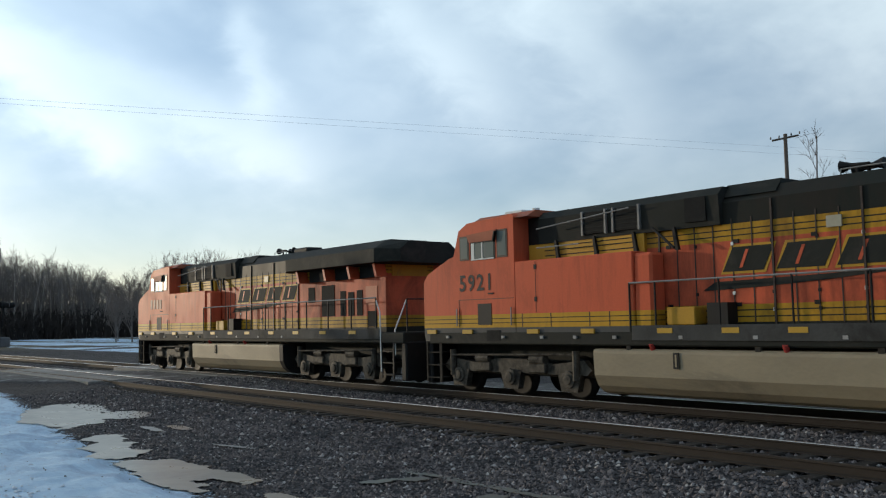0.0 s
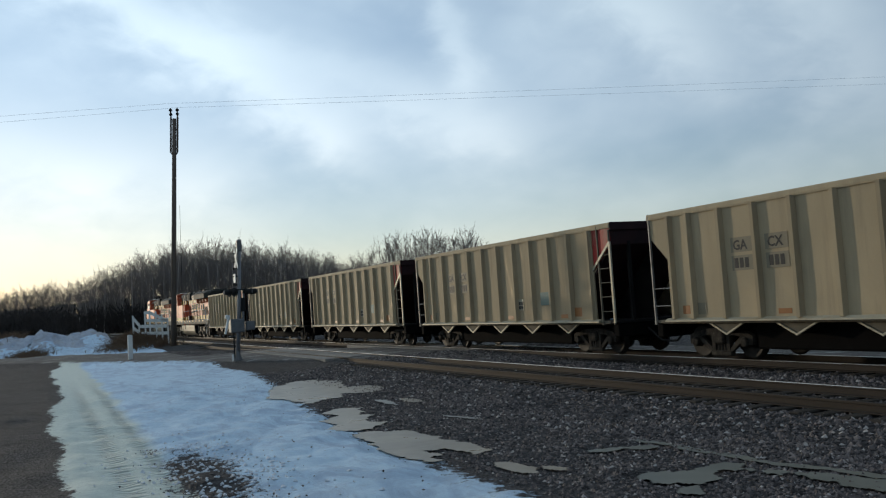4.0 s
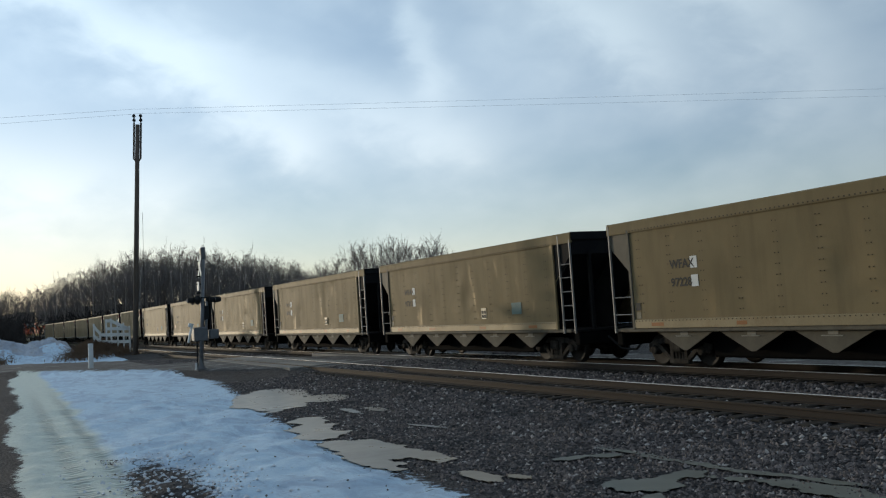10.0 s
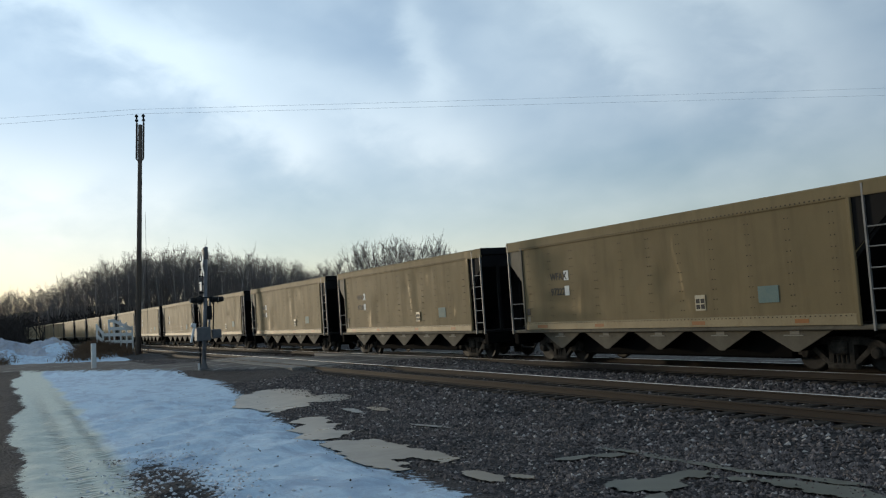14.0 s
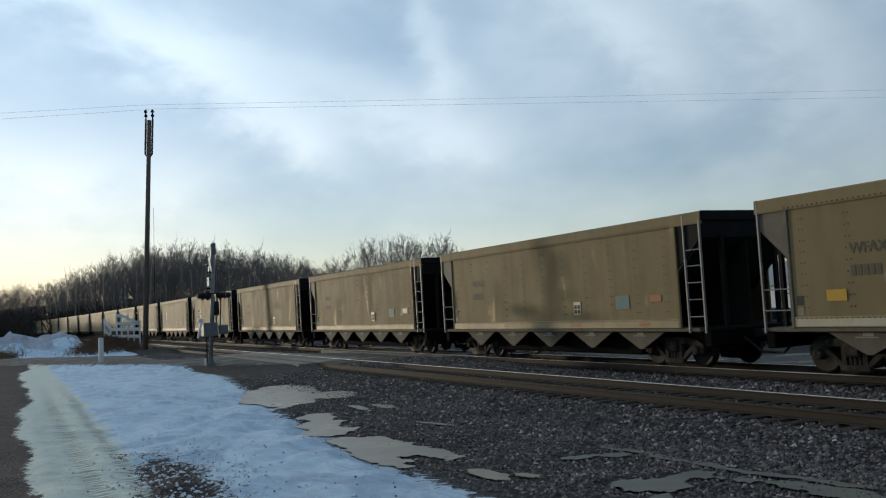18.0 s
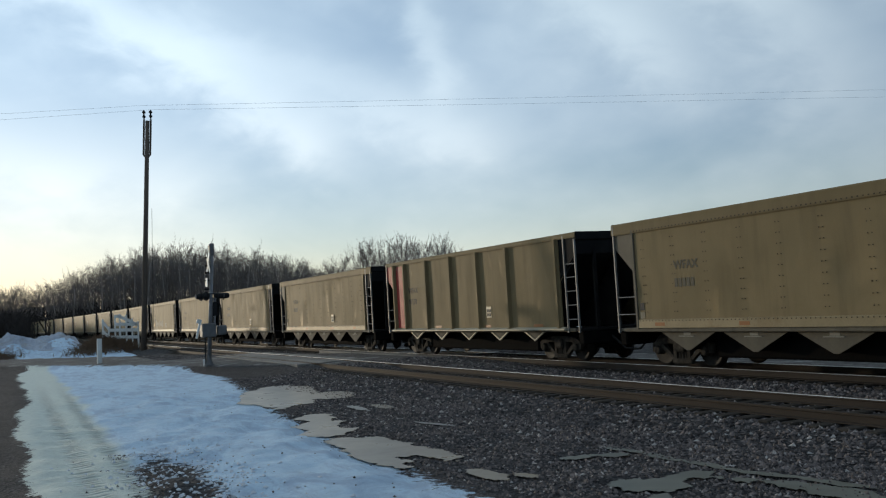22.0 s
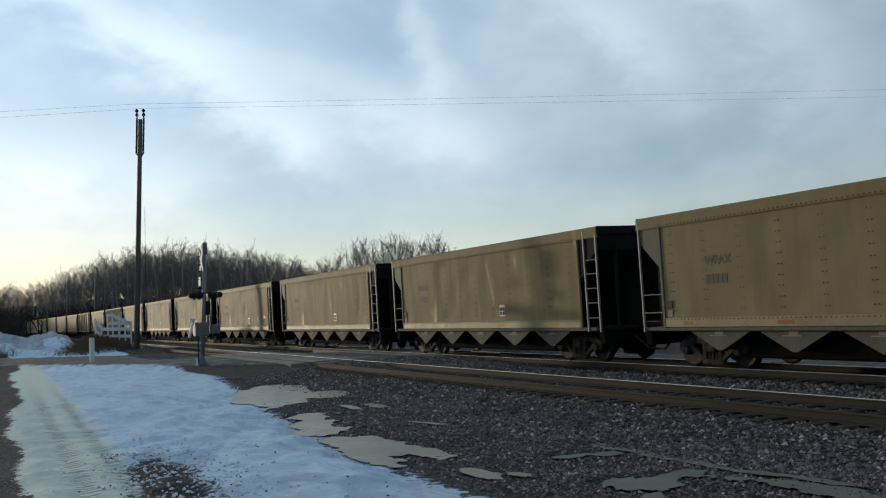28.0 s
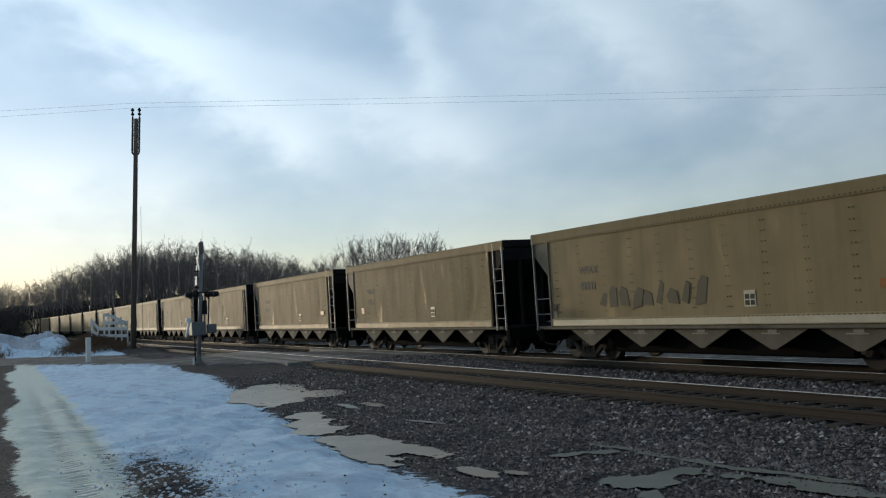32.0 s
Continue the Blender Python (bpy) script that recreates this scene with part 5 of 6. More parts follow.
    for z in (3.55, 3.68, 3.78):
        part("pinstripe", Build().box(-1.046, -1.04, 3.4, 6.34, z, z + 0.025), M_GREEN, loco)
    part("upper_hood", Build().along([(-1.06, 3.87), (-1.10, 4.50), (-0.9, 4.68), (0.9, 4.68), (1.10, 4.50), (1.06, 3.87)], 1.2, 6.5), M_GREEN, loco)
    for y in (5.85, 4.6, 3.42, 2.3):
        part("hood_bracket", Build().prism([(y - 0.08, 3.42), (y + 0.02, 3.42), (y + 0.08, 3.92), (y + 0.02, 3.92)], -1.12, -1.04), M_BLACK, loco)
    part("exhaust_pipe", Build().tube((-1.12, 2.9, 3.95), (-1.30, 2.2, 3.45), 0.03, n=6), M_BLACK, loco)
    for y0, y1 in ((4.97, 4.25), (4.02, 3.26), (2.03, 1.50)):
        part("intake_grille", Build().box(-1.122, -1.07, y1, y0, 3.98, 4.50), M_MESHGRILLE, loco)
        if y0 > 3:
            for y in (y0, y1):
                part("grille_frame", Build().box(-1.150, -1.08, y - 0.03, y + 0.03, 3.95, 4.53, bevel=0.006), M_RAILPIPE, loco)
            for k in range(5):
                part("grille_slat", Build().box(-1.135, -1.11, y1 + 0.03, y0 - 0.03, 4.03 + k * 0.10, 4.045 + k * 0.10), M_GREEN, loco)
    # long hood
    hood = part("long_hood", Build().along([(-0.95, 1.66), (-0.95, 4.32), (-0.72, 4.60), (0.72, 4.60), (0.95, 4.32), (0.95, 1.66)], -9.05, 3.4), M_HOOD, loco, "long hood in orange with yellow bands")
    for y in [3.3 - 0.46 * i for i in range(15)]:
        part("door_seam", Build().box(-0.962, -0.948, y - 0.012, y + 0.012, 1.82, 3.98), M_WINFRAME, hood)
    for y in (2.6, 0.9, -0.8, -2.5):
        for z in (2.20, 3.50):
            part("hinge", Build().box(-0.975, -0.95, y - 0.06, y + 0.06, z - 0.04, z + 0.04), M_BLACK, hood)
    part("hood_hump", Build().along([(-0.9, 4.44), (-0.65, 4.72), (0.65, 4.72), (0.9, 4.44)], 0.0, 1.25), M_GREEN, hood)
    part("muffler", Build().box(-0.35, 0.35, -3.2, -2.2, 4.5, 4.82, bevel=0.05), M_BLACK, hood)
    hn = Build()
    for x, y, d in ((-0.35, -1.4, 1), (-0.10, -1.5, -1), (0.15, -1.4, 1)):
        hn.tube((x, y, 4.56), (x, y, 4.78), 0.03, n=6)
        hn.lathe((x, y, 4.80), (0, d, 0), [(-0.25, 0.03), (0.1, 0.05), (0.3, 0.12), (0.32, 0.12)], 10)
    part("air_horn", hn, M_BLACK, hood)
    for i, y in enumerate((2.85, 1.9, 1.0, 0.1, -0.85, -1.75, -2.65, -3.5)):
        for z in (2.05, 2.4, 3.42):
            part("latch", Build().box(-0.972, -0.95, y - 0.03, y + 0.03, z, z + 0.07), M_BLACK if (i + int(z * 3)) % 3 else M_WHITE, hood)
    for y in (2.84, 0.08, -1.76, -3.6):
        part("hood_strap", Build().box(-0.985, -0.95, y - 0.02, y + 0.02, 1.6, 4.3), M_WINFRAME, hood)
    part("hood_vent", Build().box(-0.985, -0.95, -1.36, -1.06, 3.60, 3.82), M_STRIP, hood, "unpainted cover plate")
    part("roof_rail", Build().tube((-0.6, -1.2, 4.72), (-0.6, -2.1, 4.72), 0.015, n=5).tube((-0.6, -1.2, 4.55), (-0.6, -1.2, 4.72), 0.015, n=5).tube((-0.6, -2.1, 4.55), (-0.6, -2.1, 4.72), 0.015, n=5), M_RAILPIPE, hood)
    # blower cabinet beside the hood, dark recess under it
    part("blower_cabinet", Build().box(-1.44, -0.95, 2.72, 3.22, 1.66, 3.40, bevel=0.06), M_CAB, loco, "orange blower cabinet")
    part("step_locker", Build().box(-1.36, -0.95, 1.70, 2.42, 1.80, 2.18, bevel=0.02), M_YEL, loco)
    part("battery_recess", Build().box(-1.30, -0.94, 0.95, 1.44, 1.66, 2.25), M_BLACK, loco)
    # plain painted emblem: slanted blocks with a sweep below
    for j, (a, w) in enumerate(((1.25, 1.02), (0.02, 1.08), (-1.22, 1.05), (-2.42, 0.95))):
        for grow, mt, x in ((0.05, M_YEL, -0.957), (0.0, M_GREEN, -0.964)):
            em = Build()
            em.prism([(a + grow, 2.88 - grow), (a - 0.26 + grow, 3.38 + grow), (a - 0.26 - w * 0.92 - grow, 3.38 + grow), (a - w * 0.92 - grow, 2.88 - grow)], x, x + 0.006)
            part("emblem_block", em, mt, hood)
        part("emblem_slit", Build().prism([(a - 0.40, 2.95), (a - 0.56, 3.32), (a - 0.63, 3.32), (a - 0.47, 2.95)], -0.970, -0.962), M_ORG, hood)
    part("emblem_sweep", Build().prism([(1.75, 2.50), (1.45, 2.68), (-0.5, 2.72), (-3.2, 2.80), (-1.0, 2.62), (0.4, 2.54)], -0.964, -0.95), M_GREEN, hood)
    # radiator section with overhanging wings
    wing = [(-1.55, 3.84), (-1.55, 4.26), (-1.1, 4.52), (1.1, 4.52), (1.55, 4.26), (1.55, 3.84), (1.0, 3.80), (-1.0, 3.80)]
    rad = part("radiator_housing", Build().along(wing, -9.30, -3.75), M_GREEN, loco, "dark overhanging radiator housing")
    tail = Build()
    tail.add([(x, -9.30, z) for x, z in wing] + [(x * 0.72, -10.10, z if z < 4 else z - 0.05) for x, z in wing],
             [(i, (i + 1) % 8, 8 + (i + 1) % 8, 8 + i) for i in range(8)] + [tuple(range(8)), tuple(range(8, 16))])
    part("radiator_tail", tail, M_GREEN, rad)
    part("wing_lead", Build().add([(x, -3.75, z) for x, z in wing] + [(x * 0.68, -2.9, min(z, 4.5)) for x, z in wing], [(i, (i + 1) % 8, 8 + (i + 1) % 8, 8 + i) for i in range(8)] + [tuple(range(8, 16))]), M_GREEN, rad)
    for y in (-4.3, -6.1, -7.6, -9.1):
        for side in (-1, 1):
            part("wing_bracket", Build().prism([(y - 0.06, 3.40), (y + 0.06, 3.40), (y + 0.22, 3.86), (y + 0.10, 3.86)], *sorted((side * 0.95, side * 1.35))), M_ORG, rad)
    for a, c in ((-5.9, -4.5), (-7.45, -6.2), (-8.95, -7.7)):
        part("radiator_screen", Build().prism([(a, 3.42), (c, 3.42), (c, 3.84), (a, 3.84)], -1.02, -0.94), M_MESHGRILLE, rad)
    for a, c, z0, z1 in ((-4.75, -4.32, 2.72, 3.25), (-6.05, -5.22, 2.22, 3.28), (-6.75, -6.42, 2.22, 3.05), (-7.25, -6.9, 2.22, 3.0), (-7.75, -7.42, 2.22, 3.05), (-8.55, -8.05, 1.85, 2.35)):
        part("hood_door", Build().box(-0.966, -0.945, a, c, z0, z1), M_MESHGRILLE, hood)
    part("warning_panel", Build().box(-0.968, -0.95, -8.6, -7.95, 2.55, 3.15), M_ORG2, hood)
    part("rear_band", Build().box(-0.7, 0.7, -9.075, -9.04, 3.44, 3.8), M_YEL, hood)
    # handrails, steps, couplers
    for side in (-1, 1):
        hr = Build()
        hr.tube((side * 1.50, 3.3, 2.74), (side * 1.50, -9.3, 2.74), 0.022, n=6)
        part("handrail", hr, M_RAILPIPE, loco)
        for y in (3.3, 2.6, 1.0, -0.6, -2.1, -3.6, -5.1, -6.5, -7.9, -9.3):
            part("stanchion", Build().tube((side * 1.50, y, 1.66), (side * 1.50, y, 2.74), 0.024, n=6), M_BLACK, loco)
        # upper rail along the set-back hood
        part("roof_handrail", Build().tube((side * 1.36, 6.3, 4.22), (side * 1.3, 3.4, 4.45), 0.018, n=6).tube((side * 1.36, 6.3, 3.75), (side * 1.36, 4.9, 3.75), 0.018, n=6), M_RAILPIPE, loco)
        for e, y0 in ((-1, -9.55), (1, 10.05)):
            st = Build()
            for i, z in enumerate((0.40, 0.75, 1.10)):
                st.box(*sorted((side * 1.0, side * 1.50)), y0 + e * 0.05, y0 + e * 0.62, z, z + 0.03)
            st.box(*sorted((side * 1.46, side * 1.50)), y0 - 0.04, y0 + 0.06, 0.30, 1.4)
            st.box(*sorted((side * 1.46, side * 1.50)), y0 + e * 0.62 - 0.03, y0 + e * 0.62 + 0.03, 0.30, 1.4)
            part("step_well", st, M_BLACK if e < 0 else M_UNDER, loco)
            if e < 0:
                part("step_rail", Build().tube((side * 1.50, y0, 0.5), (side * 1.50, y0 + 0.05, 2.3), 0.022, n=6).tube((side * 1.50, y0 + 0.05, 2.3), (side * 1.5, y0 + 0.25, 2.66), 0.022, n=6), M_WHITE, loco)
                part("step_rail", Build().tube((side * 1.44, -10.2, 1.0), (side * 1.44, -10.2, 1.75), 0.022, n=6).tube((side * 1.44, -10.2, 1.75), (side * 1.3, -10.62, 2.66), 0.022, n=6), M_WHITE, loco)
    er = Build()
    for x in (-1.3, -0.5, 0.5, 1.3):
        er.tube((x, -10.62, 1.6), (x, -10.62, 2.66), 0.022, n=6)
    er.tube((-1.3, -10.62, 2.66), (1.3, -10.62, 2.66), 0.022, n=6)
    part("end_rail", er, M_BLACK, loco)
    part("pilot", Build().box(-1.45, 1.45, 10.5, 10.75, 0.25, 1.4, bevel=0.04), M_BLACK, loco)
    part("pilot", Build().box(-1.45, 1.45, -10.75, -10.5, 0.25, 1.4, bevel=0.04), M_BLACK, loco)
    for e in (-1, 1):
        part("coupler", Build().box(-0.12, 0.12, *sorted((e * 10.6, e * 11.05)), 0.75, 0.95, bevel=0.03).box(-0.2, 0.16, *sorted((e * 11.0, e * 11.25)), 0.68, 1.02, bevel=0.05), M_BLACK, loco)
    loco_truck(loco, (9.55, 7.5, 5.45))
    loco_truck(loco, (-4.5, -6.5, -8.5))
    return loco


M_CABGLASS, _nt, _b = mat_base("grey_green_cab_glass", 0.30, 0.0, 0.15)
_b.inputs["Base Color"].default_value = (0.10, 0.125, 0.115, 1)
M_WALKWAY = surf("grimy_grey_sill", (0.075, 0.074, 0.070), (0.050, 0.049, 0.046), 1.5, 24, 0.7, 0, 0.1, dirt=(0.030, 0.028, 0.025), spec=0.1)
M_STENCIL = surf("dull_white_stencil", (0.36, 0.35, 0.33), (0.28, 0.27, 0.25), 4, 30, 0.6, 0, 0)
M_YEL = surf("yellow_enamel", YELLOW, (0.44, 0.24, 0.035), 1.5, 24, 0.5, 0, 0.08, dirt=(0.22, 0.13, 0.05))
M_ORG = surf("orange_enamel", ORANGE, (0.42, 0.075, 0.03), 1.5, 24, 0.45, 0, 0.08, dirt=(0.25, 0.06, 0.03))
M_ORG2 = surf("faded_orange_panel", (0.52, 0.16, 0.08), (0.46, 0.13, 0.07), 2, 24, 0.5, 0, 0.08)
M_FADEDRED = surf("faded_number_paint", (0.26, 0.09, 0.06), (0.22, 0.08, 0.06), 3, 24, 0.5, 0, 0)
M_CABTOP = surf("dusty_orange_roof", (0.42, 0.12, 0.06), (0.30, 0.09, 0.05), 1.5, 24, 0.6, 0, 0.1)
M_WINFRAME = surf("dark_window_frame", (0.05, 0.04, 0.035), (0.08, 0.06, 0.05), 5, 30, 0.5, 0.2, 0)
locos = [locomotive("5921"), None]
locos[1] = copy_thing(locos[0], Matrix.Identity(4))
for ch in list(locos[1].children_recursive):
    if ch.name.startswith("road_number"):
        bpy.data.objects.remove(ch)
_cab = [c for c in locos[1].children if c.name.startswith("cab") and not c.name.startswith("cabinet")][0]
for j in range(4):
    part("road_number", Build().box(-1.503, -1.49, 9.19 - j * 0.36 - 0.24, 9.19 - j * 0.36, 2.80, 3.22), M_FADEDRED, _cab, "faded unreadable number")

# ---- surroundings ----

def branch_tube(v, f, a, b, r0, r1, n):
    d = (b - a)
    ln = np.linalg.norm(d)
    d = d / ln
    u = np.cross(d, (0.31, 0.83, 0.47))
    u /= np.linalg.norm(u)
    w = np.cross(d, u)
    o = len(v)
    for c, r in ((a, r0), (b, r1)):
        for i in range(n):
            t = 2 * math.pi * i / n
            v.append(tuple(c + (u * math.cos(t) + w * math.sin(t)) * r))
    f += [(o + i, o + (i + 1) % n, o + n + (i + 1) % n, o + n + i) for i in range(n)]


def grow_tree(rs, height, spread, limbs=14, twigs=6, sprigs=3, thin=1.0, crown_from=0.3, rise=0.7, least=0.0):
    """A bare tree: leaning trunk in pieces, limbs that rise, forked twigs. Returns trunk and crown."""
    tv, tf, cv, cf = [], [], [], []
    p, lean = np.zeros(3), rs.normal(0, 0.04, 2)
    pts = [p.copy()]
    for i in range(6):
        lean += rs.normal(0, 0.035, 2)
        p = p + np.array([lean[0], lean[1], 1]) * height * 0.9 / 6
        pts.append(p.copy())
    rad = [height * (0.014 * (1 - 0.85 * i / 6) + 0.0015) * thin for i in range(7)]
    for i in range(6):
        branch_tube(tv, tf, pts[i], pts[i + 1], rad[i], rad[i + 1], 6)
    for k in range(limbs):
        h = crown_from + (0.98 - crown_from) * (k + rs.uniform(0, 1)) / limbs
        i = min(int(h * 6), 5)
        q = pts[i] + (pts[i + 1] - pts[i]) * (h * 6 - i)
        az, ln = rs.uniform(0, 6.28), spread * (1.15 - 0.75 * h) * rs.uniform(0.7, 1.2)
        out = np.array([math.cos(az), math.sin(az), rs.uniform(rise, rise * 2.2)])
        out /= np.linalg.norm(out)
        m = q + out * ln * 0.5
        e = m + (out + np.array([0, 0, 0.45])) * ln * 0.5
        r = max(rad[i] * 0.5, least * 2.2)
        branch_tube(cv, cf, q, m, r, r * 0.65, 4)
        branch_tube(cv, cf, m, e, r * 0.65, r * 0.25, 4)
        for j in range(twigs):
            s = rs.uniform(0.25, 1.0)
            b = q + (m - q) * s * 2 if s < 0.5 else m + (e - m) * (s - 0.5) * 2
            d = out * 0.6 + rs.normal(0, 0.55, 3) + np.array([0, 0, 0.55])
            d /= np.linalg.norm(d)
            tl = ln * rs.uniform(0.3, 0.6)
            c = b + d * tl
            branch_tube(cv, cf, b, c, max(r * 0.36, least), max(r * 0.15, least * 0.5), 3)
            for _ in range(sprigs):
                d2 = d + rs.normal(0, 0.5, 3) + np.array([0, 0, 0.25])
                d2 /= np.linalg.norm(d2)
                b2 = b + (c - b) * rs.uniform(0.3, 1)
                branch_tube(cv, cf, b2, b2 + d2 * tl * rs.uniform(0.35, 0.7), max(r * 0.18, least * 0.6), max(r * 0.07, least * 0.3), 3)
    return (tv, tf), (cv, cf)


def bare_tree(x, y, height, spread, seed, label, limbs=24, twigs=9, sprigs=5, thin=0.8, least=0.020):
    rs = np.random.RandomState(seed)
    t, c = grow_tree(rs, height, spread, limbs, twigs, sprigs, thin, 0.10, 1.1, least)
    ob = thing("bare_tree", label, "tree", "bare trees beyond the track", at=Matrix.Translation((x, y, GROUND - 0.05)))
    part("trunk", raw_mesh("trunk", *t, M_BARK, True), M_BARK, ob)
    part("crown", raw_mesh("crown", *c, M_BARK, True), M_BARK, ob, "fine leafless branches")
    return ob


def at_az(az, d):
    return d * math.sin(radians(az)), d * math.cos(radians(az))


for i, (az, d, h, sp) in enumerate(((18.9, 150, 9.0, 3.6), (20.4, 142, 10.4, 4.2), (21.6, 135, 11.8, 4.8), (23.0, 128, 11.0, 4.6), (24.3, 132, 12.0, 4.8), (25.6, 126, 10.8, 4.4), (26.8, 130, 11.6, 4.4), (28.0, 138, 9.5, 3.8), (19.0, 165, 8.0, 3.5), (19.8, 146, 9.6, 4.0), (22.2, 140, 11.4, 4.6), (23.7, 136, 11.8, 4.6), (25.0, 138, 12.0, 4.6), (26.2, 134, 11.6, 4.4), (27.4, 136, 10.6, 4.2))):
    bare_tree(*at_az(az, d), h, sp, 50 + i, "leafless grey-brown tree behind the railway")
bare_tree(*at_az(61.3, 62), 15.0, 3.2, 71, "tall thin leafless tree beside a utility pole", 13, 7, 5, 0.6, 0.013)
bare_tree(*at_az(58.2, 70), 11.5, 3.0, 72, "small leafless tree beside a utility pole", 13, 7, 5, 0.6, 0.013)
bare_tree(*at_az(63.2, 66), 12.5, 3.4, 73, "small leafless tree beside a utility pole", 13, 7, 5, 0.6, 0.013)


# woods: height of the skyline by bearing
def skyline(az):
    return float(np.interp(az, [-8, -2, 1.3, 3, 5, 7, 10.2, 13, 16.7, 18, 19.5, 21, 30], [2.0, 2.1, 2.4, 2.5, 3.2, 4.0, 4.5, 4.25, 3.6, 3.1, 2.75, 2.4, 1.7]))


def build_woods():
    rs = np.random.RandomState(31)
    kinds = []
    for k in range(7):
        (tv, tf), (cv, cf) = grow_tree(rs, 1.0, 0.33, 15, 7, 5, 0.72, 0.30, 1.15, 0.0012)
        o = len(tv)
        kinds.append((np.array(tv + cv), np.array(tf + [tuple(i + o for i in q) for q in cf]), [0] * len(tf) + [1] * len(cf)))
    V, F, tone, o = [], [], [], 0
    for row, dist in enumerate((232, 245, 258, 272, 290)):
        az = -8.0
        while az < 27:
            az += rs.uniform(0.22, 0.62) * (0.85 if row < 3 else 1.1)
            d = dist * rs.uniform(0.97, 1.03) * (1.25 if az < 3 else 1.0)
            top = d * math.tan(radians(skyline(az))) + 2
            h = (top + 0.6) * rs.uniform(0.86, 1.03) * (0.94 if row == 0 else 1.0)
            v, f, which = kinds[rs.randint(7)]
            tone += which
            a = rs.uniform(0, 6.28)
            c, s = math.cos(a), math.sin(a)
            x0, y0 = at_az(az, d)
            w = h * rs.uniform(0.85, 1.2)
            thick = np.stack([(v[:, 0] * c - v[:, 1] * s) * w + x0, (v[:, 0] * s + v[:, 1] * c) * w + y0, v[:, 2] * h + GROUND - 0.3], -1)
            V.append(thick)
            F.append(f + o)
            o += len(v)
    me = array_mesh("woods", np.concatenate(V), np.concatenate(F), M_TRUNK, True)
    me.materials.append(M_BARK)
    me.polygons.foreach_set("material_index", tone)
    tagged(new("woods", me), "dense leafless winter woods along the skyline", "woods", kind="stuff")


build_woods()


def build_brush(name, label, spots, mat, seed, hmin, hmax, thick, lean=0.25):
    """Thickets of crossing stems."""
    rs = np.random.RandomState(seed)
    v, f = [], []
    for x, y, z, scale in spots:
        h = rs.uniform(hmin, hmax) * scale
        a = np.array([x, y, z])
        m = a + np.array([rs.normal(0, lean), rs.normal(0, lean), 1]) * h * 0.55
        e = m + np.array([rs.normal(0, lean * 2), rs.normal(0, lean * 2), 0.8]) * h * 0.45
        branch_tube(v, f, a, m, thick, thick * 0.7, 3)
        branch_tube(v, f, m, e, thick * 0.7, thick * 0.2, 3)
        e2 = m + np.array([rs.normal(0, lean * 3), rs.normal(0, lean * 3), 0.6]) * h * 0.4
        branch_tube(v, f, m, e2, thick * 0.5, thick * 0.15, 3)
    return tagged(new(name, raw_mesh(name, v, f, mat)), label, "brush", kind="stuff")


rs = np.random.RandomState(77)
spots = []
for _ in range(5200):
    az, d = rs.uniform(-8, 27), rs.uniform(218, 262)
    d *= 1.25 if az < 3 else 1
    x, y = at_az(az, d)
    spots.append((x, y, GROUND - 0.2, 1.0))
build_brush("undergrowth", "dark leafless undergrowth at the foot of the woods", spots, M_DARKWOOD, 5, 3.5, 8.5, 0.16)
# Added dark sheet stands for the shade deep between the trunks.
backing = Build()
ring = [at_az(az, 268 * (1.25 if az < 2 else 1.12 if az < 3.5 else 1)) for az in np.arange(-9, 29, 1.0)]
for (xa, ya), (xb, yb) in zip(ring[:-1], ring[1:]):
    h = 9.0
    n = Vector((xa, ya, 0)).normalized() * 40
    backing.add([(xa, ya, -0.5), (xb, yb, -0.5), (xb + n.x * 0.15, yb + n.y * 0.15, h), (xa + n.x * 0.15, ya + n.y * 0.15, h), (xb + n.x, yb + n.y, -0.5), (xa + n.x, ya + n.y, -0.5)], [(0, 1, 2, 3), (3, 2, 4, 5)])
tagged(new("wooded_bank", backing.mesh("wooded_bank", M_DARKWOOD)), "dark backing sheet for the shade inside the woods", "bank", kind="stuff")
# thicket beside the bend, which hides the far end of the train
spots = []
for _ in range(2600):
    y = rs.uniform(150, 215)
    x = 6.2 + (y - 150) * 0.018 - abs(rs.normal(0, 1)) * 9 - 0.4
    spots.append((x, y, GROUND - 0.2, min(1.0, 0.35 + (6.6 - x) * 0.35)))
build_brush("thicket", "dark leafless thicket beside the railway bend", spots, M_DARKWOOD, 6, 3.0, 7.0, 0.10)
# brown brush on the banks by the crossing
xs = np.concatenate([rs.normal(8.4, 1.15, 1500), rs.normal(0.6, 0.8, 500), rs.uniform(-6, 0.2, 700)])
ys = np.concatenate([rs.normal(76.5, 1.5, 1500), rs.normal(82, 1.2, 500), rs.normal(91.5, 1.2, 700)])
scales = [1.0] * 1500 + [0.7] * 500 + [1.2] * 700
spots = list(zip(xs, ys, terrain(xs, ys) - 0.05, scales))
build_brush("dead_brush", "low brown dead brush on a snowy bank", spots, M_BRUSH, 8, 0.25, 0.8, 0.03, 0.5)

# utility poles and wires
LINE_DIR = Vector((0.927, -0.375, 0))


